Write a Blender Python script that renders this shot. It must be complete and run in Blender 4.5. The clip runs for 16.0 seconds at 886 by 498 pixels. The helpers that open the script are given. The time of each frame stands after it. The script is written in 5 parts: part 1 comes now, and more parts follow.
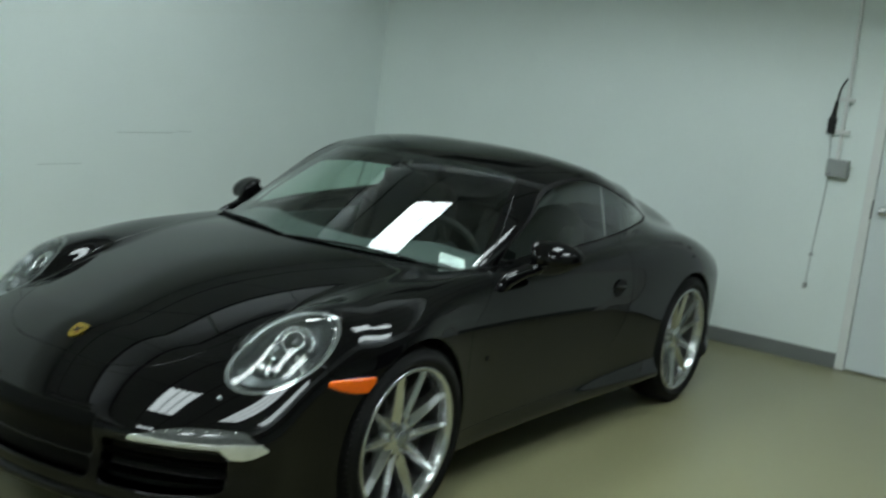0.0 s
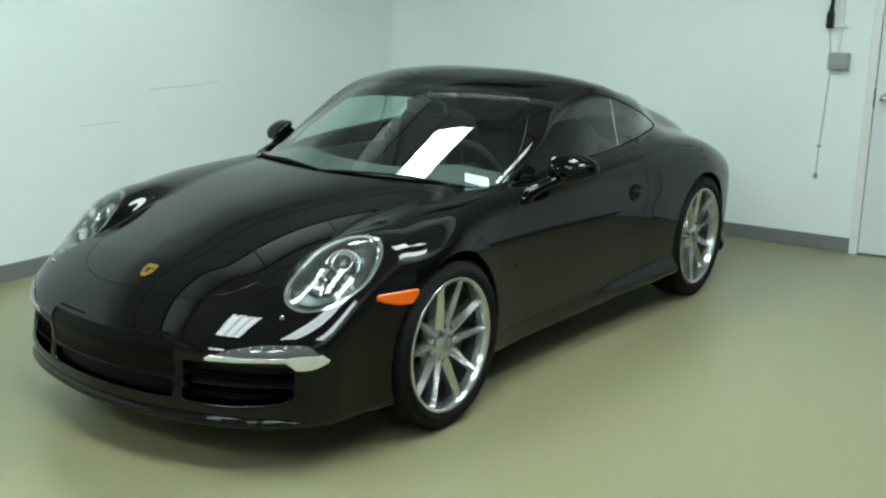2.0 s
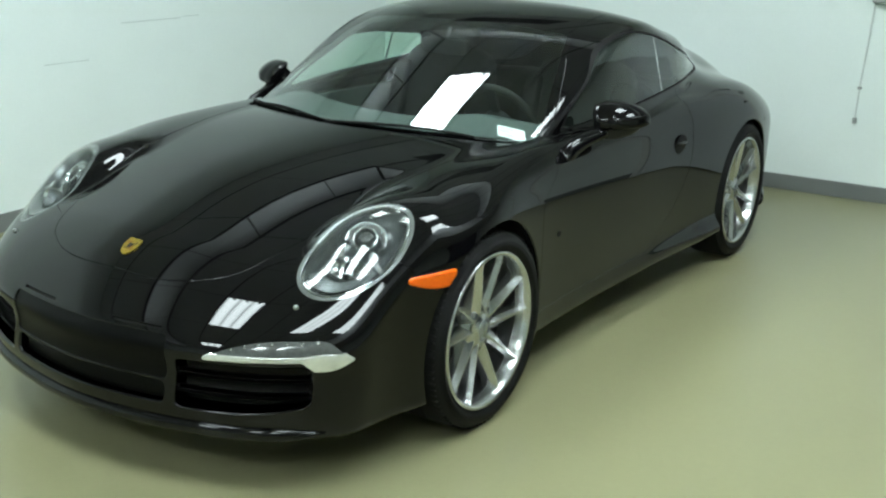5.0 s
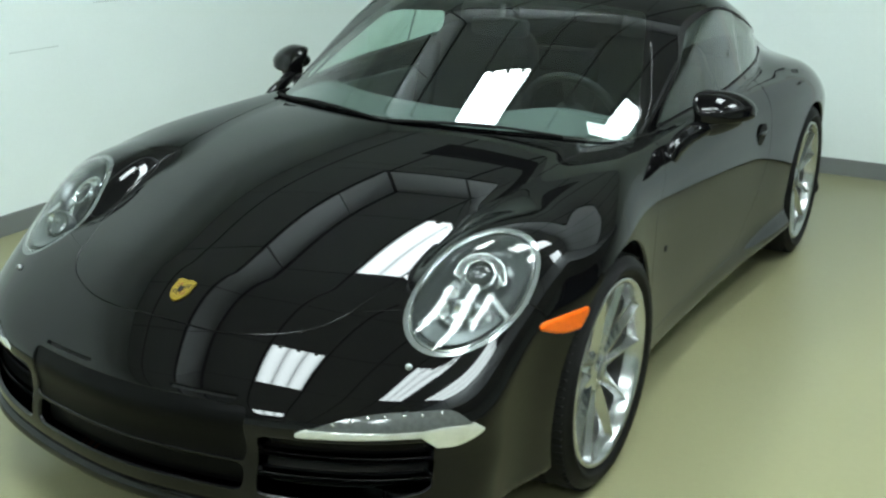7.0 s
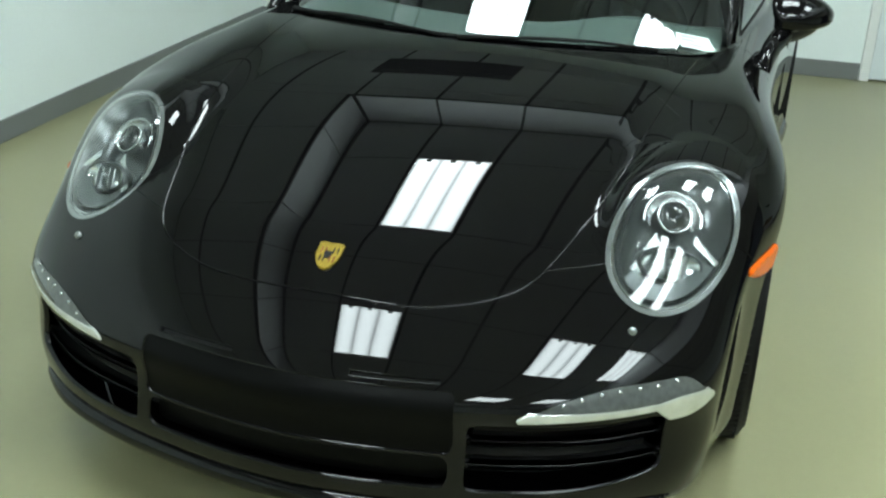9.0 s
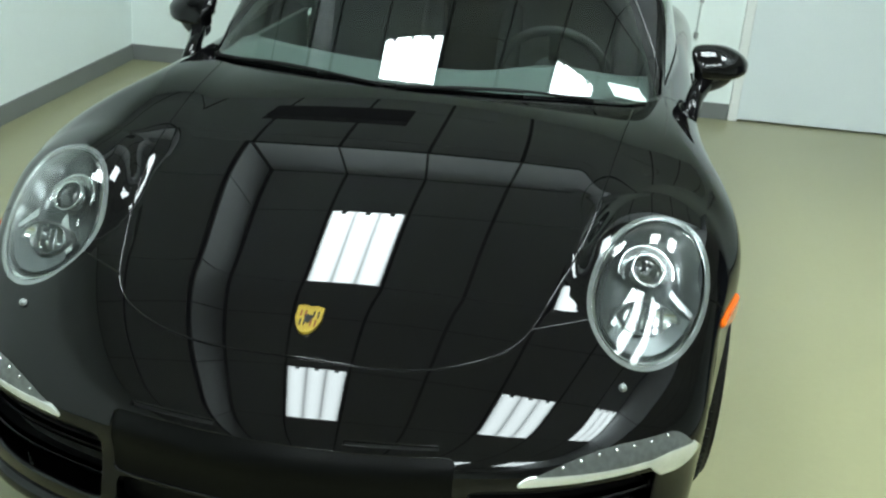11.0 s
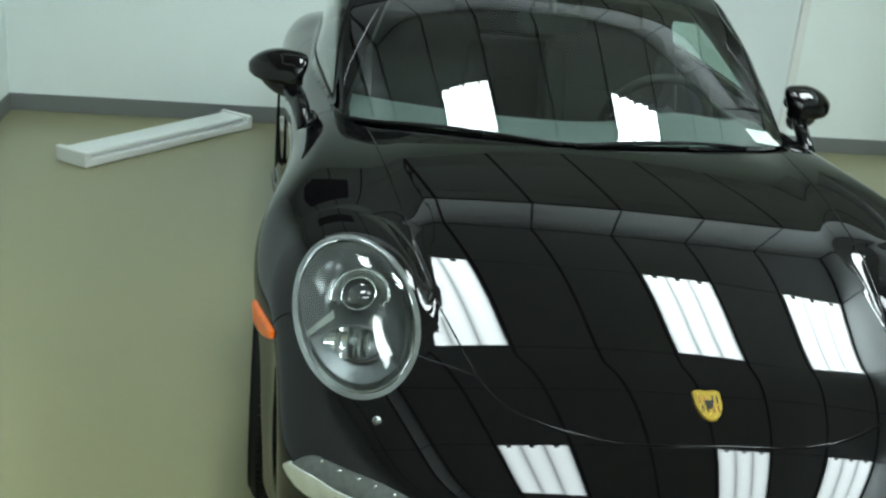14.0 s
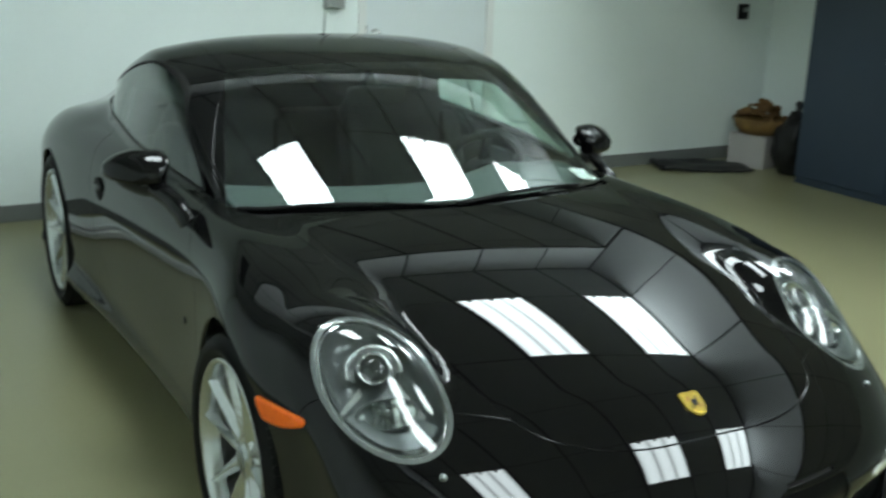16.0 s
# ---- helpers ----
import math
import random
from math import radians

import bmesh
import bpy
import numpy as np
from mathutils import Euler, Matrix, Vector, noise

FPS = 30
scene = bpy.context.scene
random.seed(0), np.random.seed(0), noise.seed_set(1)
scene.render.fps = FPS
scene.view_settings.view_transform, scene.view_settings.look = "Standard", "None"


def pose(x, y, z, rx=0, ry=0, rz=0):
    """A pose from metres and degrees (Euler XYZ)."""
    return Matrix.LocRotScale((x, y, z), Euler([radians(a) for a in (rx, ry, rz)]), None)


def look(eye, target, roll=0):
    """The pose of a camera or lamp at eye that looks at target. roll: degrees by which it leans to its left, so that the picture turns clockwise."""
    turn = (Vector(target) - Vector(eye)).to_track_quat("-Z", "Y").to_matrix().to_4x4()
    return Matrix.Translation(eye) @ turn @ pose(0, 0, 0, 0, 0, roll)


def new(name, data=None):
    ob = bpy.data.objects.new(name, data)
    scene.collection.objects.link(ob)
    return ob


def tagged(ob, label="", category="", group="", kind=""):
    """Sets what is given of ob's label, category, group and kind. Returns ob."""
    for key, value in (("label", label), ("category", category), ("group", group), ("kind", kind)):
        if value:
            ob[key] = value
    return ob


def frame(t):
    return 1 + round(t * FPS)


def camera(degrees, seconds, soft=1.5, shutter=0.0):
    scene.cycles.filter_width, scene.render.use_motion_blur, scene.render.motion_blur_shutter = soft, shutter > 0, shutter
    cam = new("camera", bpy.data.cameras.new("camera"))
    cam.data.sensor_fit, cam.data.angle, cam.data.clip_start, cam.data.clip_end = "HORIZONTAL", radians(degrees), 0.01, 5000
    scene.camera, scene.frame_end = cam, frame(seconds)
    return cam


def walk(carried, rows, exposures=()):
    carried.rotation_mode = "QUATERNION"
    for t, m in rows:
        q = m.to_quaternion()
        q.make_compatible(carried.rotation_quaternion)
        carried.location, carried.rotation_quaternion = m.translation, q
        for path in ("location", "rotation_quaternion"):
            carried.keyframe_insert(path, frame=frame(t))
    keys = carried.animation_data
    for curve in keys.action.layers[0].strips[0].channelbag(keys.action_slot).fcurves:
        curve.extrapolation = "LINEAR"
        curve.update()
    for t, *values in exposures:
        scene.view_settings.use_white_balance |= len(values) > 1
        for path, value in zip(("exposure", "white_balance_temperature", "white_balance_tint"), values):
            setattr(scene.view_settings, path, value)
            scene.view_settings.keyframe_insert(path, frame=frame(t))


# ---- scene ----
cam = camera(43.95, 16.0, soft=2.3, shutter=0.35)

PATH = [
    (0, (3.033, 2.942, 1.663), (1.3911, 1.8518, 1.3238), 6.48),
    (0.5, (3.187, 3.085, 1.635), (1.6231, 1.9149, 1.2065), 2.62),
    (1, (3.309, 3.153, 1.715), (1.6540, 2.1255, 1.2625), 3.22),
    (1.5, (3.366, 3.154, 1.701), (1.7504, 2.0732, 1.2290), 1.68),
    (2, (3.360, 3.154, 1.702), (1.7631, 2.0462, 1.2324), 1.19),
    (2.5, (3.348, 3.144, 1.707), (1.7574, 2.0290, 1.2293), 1.41),
    (3, (3.324, 3.106, 1.676), (1.7534, 1.9750, 1.1725), 1.19),
    (3.5, (3.269, 3.006, 1.685), (1.7026, 1.8837, 1.1498), 1.06),
    (3.7, (3.242, 2.954, 1.690), (1.6674, 1.8441, 1.1528), 1.14),
    (6, (2.773, 2.243, 1.634), (1.1361, 1.2869, 0.9964), 2.36),
    (6.5, (2.756, 2.035, 1.632), (1.0711, 1.1552, 1.0096), 3.25),
    (7, (2.667, 1.793, 1.623), (1.0031, 0.8846, 0.9858), 1.30),
    (7.5, (2.647, 1.544, 1.609), (0.9574, 0.7423, 0.8994), 4.53),
    (8, (2.742, 1.246, 1.596), (0.9969, 0.5781, 0.8846), 2.34),
    (8.5, (2.746, 1.024, 1.537), (1.0147, 0.4276, 0.7333), 4.76),
    (9, (2.661, 0.822, 1.575), (0.9047, 0.2982, 0.7755), 2.36),
    (9.5, (2.684, 0.728, 1.603), (0.8770, 0.3029, 0.8581), 3.72),
    (12, (2.606, 0.281, 1.572), (0.7562, 0.1495, 0.8224), 5.47),
    (12.5, (2.562, 0.085, 1.560), (0.6982, 0.0379, 0.8365), 6.88),
    (13, (2.626, -0.223, 1.566), (0.7483, -0.1668, 0.8809), 6.62),
    (13.5, (2.588, -0.481, 1.569), (0.7173, -0.3525, 0.8732), 5.96),
    (14, (2.555, -0.812, 1.586), (0.6894, -0.5387, 0.9204), 5.49),
    (14.5, (2.605, -1.135, 1.593), (0.8265, -0.6226, 0.8354), 5.39),
    (15, (2.519, -1.396, 1.582), (0.7312, -0.7811, 0.9305), 2.71),
    (15.5, (2.443, -1.561, 1.619), (0.6835, -0.8373, 1.0031), 4.00),
    (16, (2.512, -1.661, 1.659), (0.8280, -0.7300, 1.1138), 2.16),
]
EXPOSURES = [(0, -0.65), (0.5, -0.42), (1.0, -0.2), (1.5, -0.08), (2.0, 0.02), (3.5, 0.05), (6.0, 0.3), (7.5, 0.3), (8.5, 0.2), (9.5, 0.35), (12.0, 0.4), (13.0, 0.3), (14.0, 0.17), (15.0, 0.06), (16.0, -0.02)]
walk(cam, [(t, look(eye, target, roll)) for t, eye, target, roll in PATH], EXPOSURES)

# ---- world and light ----
world = bpy.data.worlds.new("room_world")
scene.world = world
world.use_nodes = True
world.node_tree.nodes["Background"].inputs[0].default_value = (0.55, 0.62, 0.60, 1)
world.node_tree.nodes["Background"].inputs[1].default_value = 0.02


# ---- materials ----
def mat(name, color, rough=0.5, metal=0.0, spec=0.5, var=0.0, scale=4.0, grain=0.0, grain_scale=120.0, bump=0.0,
        bump_scale=200.0, rough_var=0.0, coat=0.0, coat_rough=0.02, tint=None):
    """A principled material with variation at two scales, roughness variation and fine relief."""
    m = bpy.data.materials.new(name)
    m.use_nodes = True
    nt = m.node_tree
    p = nt.nodes["Principled BSDF"]
    p.inputs["Base Color"].default_value = (*color, 1)
    p.inputs["Roughness"].default_value = rough
    p.inputs["Metallic"].default_value = metal
    p.inputs["Specular IOR Level"].default_value = spec
    p.inputs["Coat Weight"].default_value = coat
    p.inputs["Coat Roughness"].default_value = coat_rough
    p.inputs["Coat IOR"].default_value = 1.36
    co = nt.nodes.new("ShaderNodeTexCoord")
    if var or grain:
        n1 = nt.nodes.new("ShaderNodeTexNoise")
        n1.inputs["Scale"].default_value = scale
        n1.inputs["Detail"].default_value = 4
        nt.links.new(co.outputs["Object"], n1.inputs["Vector"])
        n2 = nt.nodes.new("ShaderNodeTexNoise")
        n2.inputs["Scale"].default_value = grain_scale
        n2.inputs["Detail"].default_value = 2
        nt.links.new(co.outputs["Object"], n2.inputs["Vector"])
        mix = nt.nodes.new("ShaderNodeMix")
        mix.data_type = "RGBA"
        dark = [c * (1 - var) for c in color]
        light = [min(1, c * (1 + var)) for c in (tint or color)]
        mix.inputs["A"].default_value = (*dark, 1)
        mix.inputs["B"].default_value = (*light, 1)
        nt.links.new(n1.outputs["Fac"], mix.inputs["Factor"])
        mix2 = nt.nodes.new("ShaderNodeMix")
        mix2.data_type = "RGBA"
        mix2.blend_type = "MULTIPLY"
        mix2.inputs["Factor"].default_value = 1
        ramp = nt.nodes.new("ShaderNodeMapRange")
        ramp.inputs["To Min"].default_value = 1 - grain
        ramp.inputs["To Max"].default_value = 1 + grain
        nt.links.new(n2.outputs["Fac"], ramp.inputs["Value"])
        nt.links.new(mix.outputs["Result"], mix2.inputs["A"])
        nt.links.new(ramp.outputs["Result"], mix2.inputs["B"])
        nt.links.new(mix2.outputs["Result"], p.inputs["Base Color"])
        if rough_var:
            rr = nt.nodes.new("ShaderNodeMapRange")
            rr.inputs["To Min"].default_value = max(0.01, rough - rough_var)
            rr.inputs["To Max"].default_value = rough + rough_var
            nt.links.new(n1.outputs["Fac"], rr.inputs["Value"])
            nt.links.new(rr.outputs["Result"], p.inputs["Roughness"])
    if bump:
        nb = nt.nodes.new("ShaderNodeTexNoise")
        nb.inputs["Scale"].default_value = bump_scale
        nb.inputs["Detail"].default_value = 3
        nt.links.new(co.outputs["Object"], nb.inputs["Vector"])
        b = nt.nodes.new("ShaderNodeBump")
        b.inputs["Strength"].default_value = bump
        b.inputs["Distance"].default_value = 0.002
        nt.links.new(nb.outputs["Fac"], b.inputs["Height"])
        nt.links.new(b.outputs["Normal"], p.inputs["Normal"])
    return m


def glow(name, color, strength):
    """A lamp bay: brightest along its tube, weaker towards its long edges."""
    m = bpy.data.materials.new(name)
    m.use_nodes = True
    nt = m.node_tree
    p = nt.nodes["Principled BSDF"]
    p.inputs["Base Color"].default_value = (0.8, 0.8, 0.8, 1)
    p.inputs["Emission Color"].default_value = (*color, 1)
    co = nt.nodes.new("ShaderNodeTexCoord")
    sep = nt.nodes.new("ShaderNodeSeparateXYZ")
    nt.links.new(co.outputs["Generated"], sep.inputs[0])
    last = sep.outputs["Y"]
    for op, val in (("SUBTRACT", 0.5), ("ABSOLUTE", 0.0), ("MULTIPLY", 2.0), ("POWER", 3.2), ("MULTIPLY", -0.60), ("ADD", 1.0), ("MULTIPLY", strength)):
        nd = nt.nodes.new("ShaderNodeMath")
        nd.operation = op
        nd.inputs[1].default_value = val
        nt.links.new(last, nd.inputs[0])
        last = nd.outputs[0]
    nt.links.new(last, p.inputs["Emission Strength"])
    return m


def glass(name, color, face=0.08, power=4.2):
    """Thin sheet glass: clear with a tint, and a mirror that grows towards grazing sight."""
    m = bpy.data.materials.new(name)
    m.use_nodes = True
    nt = m.node_tree
    nt.nodes.remove(nt.nodes["Principled BSDF"])
    out = nt.nodes["Material Output"]
    tr = nt.nodes.new("ShaderNodeBsdfTransparent")
    tr.inputs["Color"].default_value = (*color, 1)
    gl = nt.nodes.new("ShaderNodeBsdfGlossy")
    gl.inputs["Roughness"].default_value = 0.0
    gl.inputs["Color"].default_value = (1, 1, 1, 1)
    lw = nt.nodes.new("ShaderNodeLayerWeight")
    lw.inputs["Blend"].default_value = 0.5
    pw = nt.nodes.new("ShaderNodeMath")
    pw.operation = "POWER"
    pw.inputs[1].default_value = power
    mr = nt.nodes.new("ShaderNodeMapRange")
    mr.inputs["To Min"].default_value = face
    mr.inputs["To Max"].default_value = 1.0
    mx = nt.nodes.new("ShaderNodeMixShader")
    nt.links.new(lw.outputs["Facing"], pw.inputs[0])
    nt.links.new(pw.outputs[0], mr.inputs["Value"])
    nt.links.new(mr.outputs["Result"], mx.inputs[0])
    nt.links.new(tr.outputs[0], mx.inputs[1])
    nt.links.new(gl.outputs[0], mx.inputs[2])
    nt.links.new(mx.outputs[0], out.inputs["Surface"])
    return m


M_WALL = mat("wall_paint", (0.79, 0.86, 0.835), 0.55, var=0.055, scale=1.3, grain=0.02, grain_scale=60, bump=0.15, bump_scale=90)
M_FLOOR = mat("epoxy_floor", (0.272, 0.262, 0.146), 0.30, var=0.06, scale=2.3, grain=0.03, grain_scale=35, rough_var=0.05,
              bump=0.05, bump_scale=40)
M_BASE = mat("rubber_base", (0.17, 0.18, 0.175), 0.45, var=0.1, scale=3, grain=0.05)
M_CEIL = mat("ceiling_tile", (0.60, 0.625, 0.63), 0.9, var=0.04, scale=1.5, grain=0.12, grain_scale=160)
M_GRID = mat("ceiling_tbar", (0.03, 0.03, 0.03), 0.5, var=0.1)
M_TUBE = glow("fluorescent_tube", (0.86, 1.0, 1.02), 28.0)
M_WHITE = mat("white_enamel", (0.75, 0.77, 0.75), 0.35, var=0.03, scale=5, grain=0.02)
M_DOOR = mat("door_paint", (0.70, 0.755, 0.765), 0.38, var=0.03, scale=1.2, grain=0.02, bump=0.06, bump_scale=60)
M_CHROME = mat("chrome", (0.85, 0.85, 0.85), 0.12, 1.0, var=0.05, scale=20)
M_GREYBOX = mat("grey_metal", (0.33, 0.35, 0.34), 0.45, 0.3, var=0.08, scale=12, grain=0.04)
M_BLUE = mat("blue_cabinet_paint", (0.019, 0.034, 0.058), 0.42, var=0.15, scale=2, grain=0.05)
M_BLACK = mat("black_plastic", (0.010, 0.010, 0.010), 0.45, spec=0.3, var=0.15, scale=30, grain=0.1, bump=0.1)
M_CARD = mat("cardboard_white", (0.42, 0.40, 0.38), 0.8, var=0.06, scale=6, grain=0.06)
M_WICKER = mat("brown_wicker", (0.10, 0.035, 0.015), 0.8, var=0.5, scale=14, grain=0.4, tint=(0.2, 0.12, 0.03))
M_PAINT = mat("black_car_paint", (0.0024, 0.0022, 0.0025), 0.4, spec=0.0, coat=1.0, coat_rough=0.012, var=0.1, scale=30)
M_SEAL = mat("black_seal", (0.004, 0.004, 0.004), 0.6, spec=0.15, var=0.2, scale=40)
M_RUBBER = mat("tyre_rubber", (0.006, 0.006, 0.006), 0.6, spec=0.15, var=0.2, scale=25, grain=0.2, bump=0.2, bump_scale=150)
M_RIM = mat("silver_alloy", (0.52, 0.53, 0.53), 0.21, 0.95, var=0.06, scale=18, grain=0.03)
# the rim alloy again, darkened to stand for the shade inside the wheel
M_BARREL = mat("shaded_alloy", (0.30, 0.30, 0.30), 0.35, 0.9, var=0.1, scale=20)
M_FRIT = mat("windscreen_edge", (0.002, 0.002, 0.002), 0.05, spec=0.4)
M_DISC = mat("brake_steel", (0.09, 0.09, 0.09), 0.4, 1.0, var=0.15, scale=30)
M_GLASS = glass("windscreen_glass", (0.78, 0.92, 0.86), 0.062, 3.8)
M_SGLASS = glass("side_glass", (0.74, 0.88, 0.81), 0.06, 4.0)
M_LENS = glass("headlight_cover", (0.95, 0.97, 0.97), 0.05)
M_REFL = mat("lamp_reflector", (0.72, 0.73, 0.73), 0.12, 1.0, var=0.04, scale=40)
M_LAMPGREY = mat("lamp_bezel", (0.27, 0.29, 0.29), 0.14, 0.7, var=0.06, scale=20)
M_LAMPDARK = mat("lamp_housing", (0.05, 0.055, 0.055), 0.3, 0.2, var=0.1, scale=20)
M_AMBER = mat("amber_lens", (1.0, 0.135, 0.004), 0.2, spec=0.3, coat=0.3, var=0.25, scale=60)
M_GOLD = mat("gold_badge", (0.75, 0.52, 0.10), 0.25, 0.9, var=0.1, scale=80)
M_RED = mat("red_badge", (0.22, 0.06, 0.02), 0.3)
M_DRL = mat("clear_lamp_strip", (0.70, 0.715, 0.70), 0.12, 0.6, coat=0.8, var=0.22, scale=28, bump=0.5, bump_scale=45)
M_LAMPBOWL = mat("lamp_bowl", (0.075, 0.083, 0.083), 0.20, 0.4, var=0.15, scale=25)
M_LAMPPALE = mat("lamp_apron", (0.085, 0.098, 0.098), 0.30, 0.4, var=0.1, scale=30)
M_LAMPSHELL = mat("lamp_shell", (0.55, 0.56, 0.56), 0.2, 1.0, var=0.15, scale=40)
M_PROJ = mat("projector_glass", (0.02, 0.022, 0.022), 0.03, spec=0.8, coat=0.5)
M_SMOKE = mat("smoked_lens", (0.075, 0.08, 0.078), 0.10, spec=0.5, coat=0.5, var=0.4, scale=70)
M_DUCT = mat("duct_plastic", (0.004, 0.004, 0.004), 0.7, var=0.3, scale=40)
M_SATIN = mat("satin_plastic", (0.002, 0.002, 0.002), 0.35, spec=0.08, var=0.15, scale=30, grain=0.1)
M_SLAT = mat("slat_plastic", (0.009, 0.009, 0.009), 0.4, var=0.2, scale=30)
M_LEATHER = mat("black_leather", (0.005, 0.0055, 0.0055), 0.6, spec=0.2, var=0.15, scale=10, grain=0.1, bump=0.3, bump_scale=300)
M_DASH = mat("dash_soft_plastic", (0.055, 0.072, 0.067), 0.65, var=0.1, scale=10, grain=0.1, bump=0.3, bump_scale=400)
M_LINING = mat("roof_cloth", (0.012, 0.013, 0.013), 0.9, var=0.15, scale=12, grain=0.1)
M_DIVIDER = mat("glass_edge_strip", (0.30, 0.36, 0.34), 0.3, var=0.1, scale=20)
M_PAPER = mat("white_paper", (0.92, 0.93, 0.93), 0.7, var=0.02, scale=10)
M_INK = mat("grey_ink", (0.45, 0.46, 0.48), 0.7)


# ---- mesh helpers ----
def part(name, bm, material, parent=None, label="", smooth=False, m=None):
    """Links a bmesh as one mesh object under a thing or a part."""
    me = bpy.data.meshes.new(name)
    bm.normal_update()
    bm.to_mesh(me)
    bm.free()
    if smooth:
        me.polygons.foreach_set("use_smooth", [True] * len(me.polygons))
    me.materials.append(material)
    ob = new(name, me)
    if m is not None:
        ob.matrix_world = m
    if parent is not None:
        ob.parent = parent
    if label:
        ob["label"] = label
    return ob


def box_bm(lo, hi, bevel=0.0, seg=2):
    bm = bmesh.new()
    lo, hi = Vector(lo), Vector(hi)
    bmesh.ops.create_cube(bm, size=1, matrix=Matrix.Translation((lo + hi) / 2) @ Matrix.Diagonal((*(hi - lo), 1)))
    if bevel:
        bmesh.ops.bevel(bm, geom=bm.edges[:], offset=bevel, segments=seg, profile=0.5, affect="EDGES")
    return bm


def cyl_bm(p, q, r, r2=None, seg=16, bm=None):
    bm = bm or bmesh.new()
    p, q = Vector(p), Vector(q)
    d = q - p
    m = Matrix.Translation((p + q) / 2) @ d.to_track_quat("Z", "Y").to_matrix().to_4x4()
    bmesh.ops.create_cone(bm, cap_ends=True, segments=seg, radius1=r, radius2=r if r2 is None else r2, depth=d.length, matrix=m)
    return bm


def lathe_bm(profile, seg=48, axis="Y"):
    """Turns a profile of (radius, along) round an axis."""
    bm = bmesh.new()
    rings = []
    for r, h in profile:
        ring = []
        for i in range(seg):
            c, s = math.cos(2 * math.pi * i / seg), math.sin(2 * math.pi * i / seg)
            ring.append(bm.verts.new((r * c, h, r * s) if axis == "Y" else (r * c, r * s, h) if axis == "Z" else (h, r * c, r * s)))
        rings.append(ring)
    for a, b in zip(rings, rings[1:]):
        for i in range(seg):
            bm.faces.new((a[i], a[(i + 1) % seg], b[(i + 1) % seg], b[i]))
    bmesh.ops.recalc_face_normals(bm, faces=bm.faces[:])
    return bm


def tube_bm(points, r, seg=10, bm=None):
    bm = bm or bmesh.new()
    pts = [Vector(p) for p in points]
    rings = []
    for i, p in enumerate(pts):
        d = (pts[min(i + 1, len(pts) - 1)] - pts[max(i - 1, 0)]).normalized()
        side = d.orthogonal().normalized() if i == 0 else (side - d * side.dot(d)).normalized()
        up = d.cross(side)
        rings.append([bm.verts.new(p + r * (math.cos(2 * math.pi * k / seg) * side + math.sin(2 * math.pi * k / seg) * up)) for k in range(seg)])
    for a, b in zip(rings, rings[1:]):
        for k in range(seg):
            bm.faces.new((a[k], a[(k + 1) % seg], b[(k + 1) % seg], b[k]))
    bm.faces.new(rings[0][::-1])
    bm.faces.new(rings[-1])
    return bm


def add(bm, other):
    me = bpy.data.meshes.new("tmp")
    other.to_mesh(me)
    other.free()
    bm.from_mesh(me)
    bpy.data.meshes.remove(me)
    return bm


def thing(name, label, category, at=(0, 0, 0), group="", kind=""):
    ob = new(name)
    ob.location = at
    ob.empty_display_size = 0.1
    bpy.context.view_layer.update()
    return tagged(ob, label, category, group, kind)


def structure(name, bm, material, label, category):
    return tagged(part(name, bm, material), label, category, "", "structure")


def spline(xs, ys):
    """A natural cubic spline through a few points, straight beyond its ends."""
    xs, ys = np.array(xs, float), np.array(ys, float)
    if xs[0] > xs[-1]:
        xs, ys = xs[::-1], ys[::-1]
    n, h = len(xs), np.diff(xs)
    a, b = np.eye(n), np.zeros(n)
    for i in range(1, n - 1):
        a[i, i - 1:i + 2] = h[i - 1], 2 * (h[i - 1] + h[i]), h[i]
        b[i] = 6 * ((ys[i + 1] - ys[i]) / h[i] - (ys[i] - ys[i - 1]) / h[i - 1])
    m = np.linalg.solve(a, b)
    s0 = (ys[1] - ys[0]) / h[0] - h[0] * (2 * m[0] + m[1]) / 6
    s1 = (ys[-1] - ys[-2]) / h[-1] + h[-1] * (2 * m[-1] + m[-2]) / 6

    def at(x):
        x = np.asarray(x, float)
        i = np.clip(np.searchsorted(xs, x) - 1, 0, n - 2)
        u, v = xs[i + 1] - x, x - xs[i]
        y = (m[i] * u**3 + m[i + 1] * v**3) / (6 * h[i]) + (ys[i] / h[i] - m[i] * h[i] / 6) * u + (ys[i + 1] / h[i] - m[i + 1] * h[i] / 6) * v
        return np.where(x < xs[0], ys[0] + s0 * (x - xs[0]), np.where(x > xs[-1], ys[-1] + s1 * (x - xs[-1]), y))
    return at


def smax(a, b, k):
    h = np.clip(0.5 + 0.5 * (a - b) / k, 0, 1)
    return b + (a - b) * h + k * h * (1 - h)


def smin(a, b, k):
    return -smax(-a, -b, k)


# ---- the room ----
X0, X1, Y0, Y1, ZL, ZR, ZT = -4.04, 8.0, -2.32, 5.19, 2.75, 2.30, 3.30
TX0, TX1, TY0, TY1 = -2.40, 6.4, -1.43, 2.85       # the raised middle of the ceiling
structure("floor", box_bm((X0 - 0.2, Y0 - 0.2, -0.15), (X1 + 0.2, Y1 + 0.2, 0)), M_FLOOR, "glossy olive-beige epoxy concrete floor", "floor")
structure("wall_side", box_bm((X0, Y0 - 0.15, 0), (X1, Y0, 3.4)), M_WALL, "pale grey-green painted wall with faint scuffs", "wall")
structure("wall_far_side", box_bm((X0, Y1, 0), (X1, Y1 + 0.15, 3.4)), M_WALL, "pale painted wall in shade", "wall")
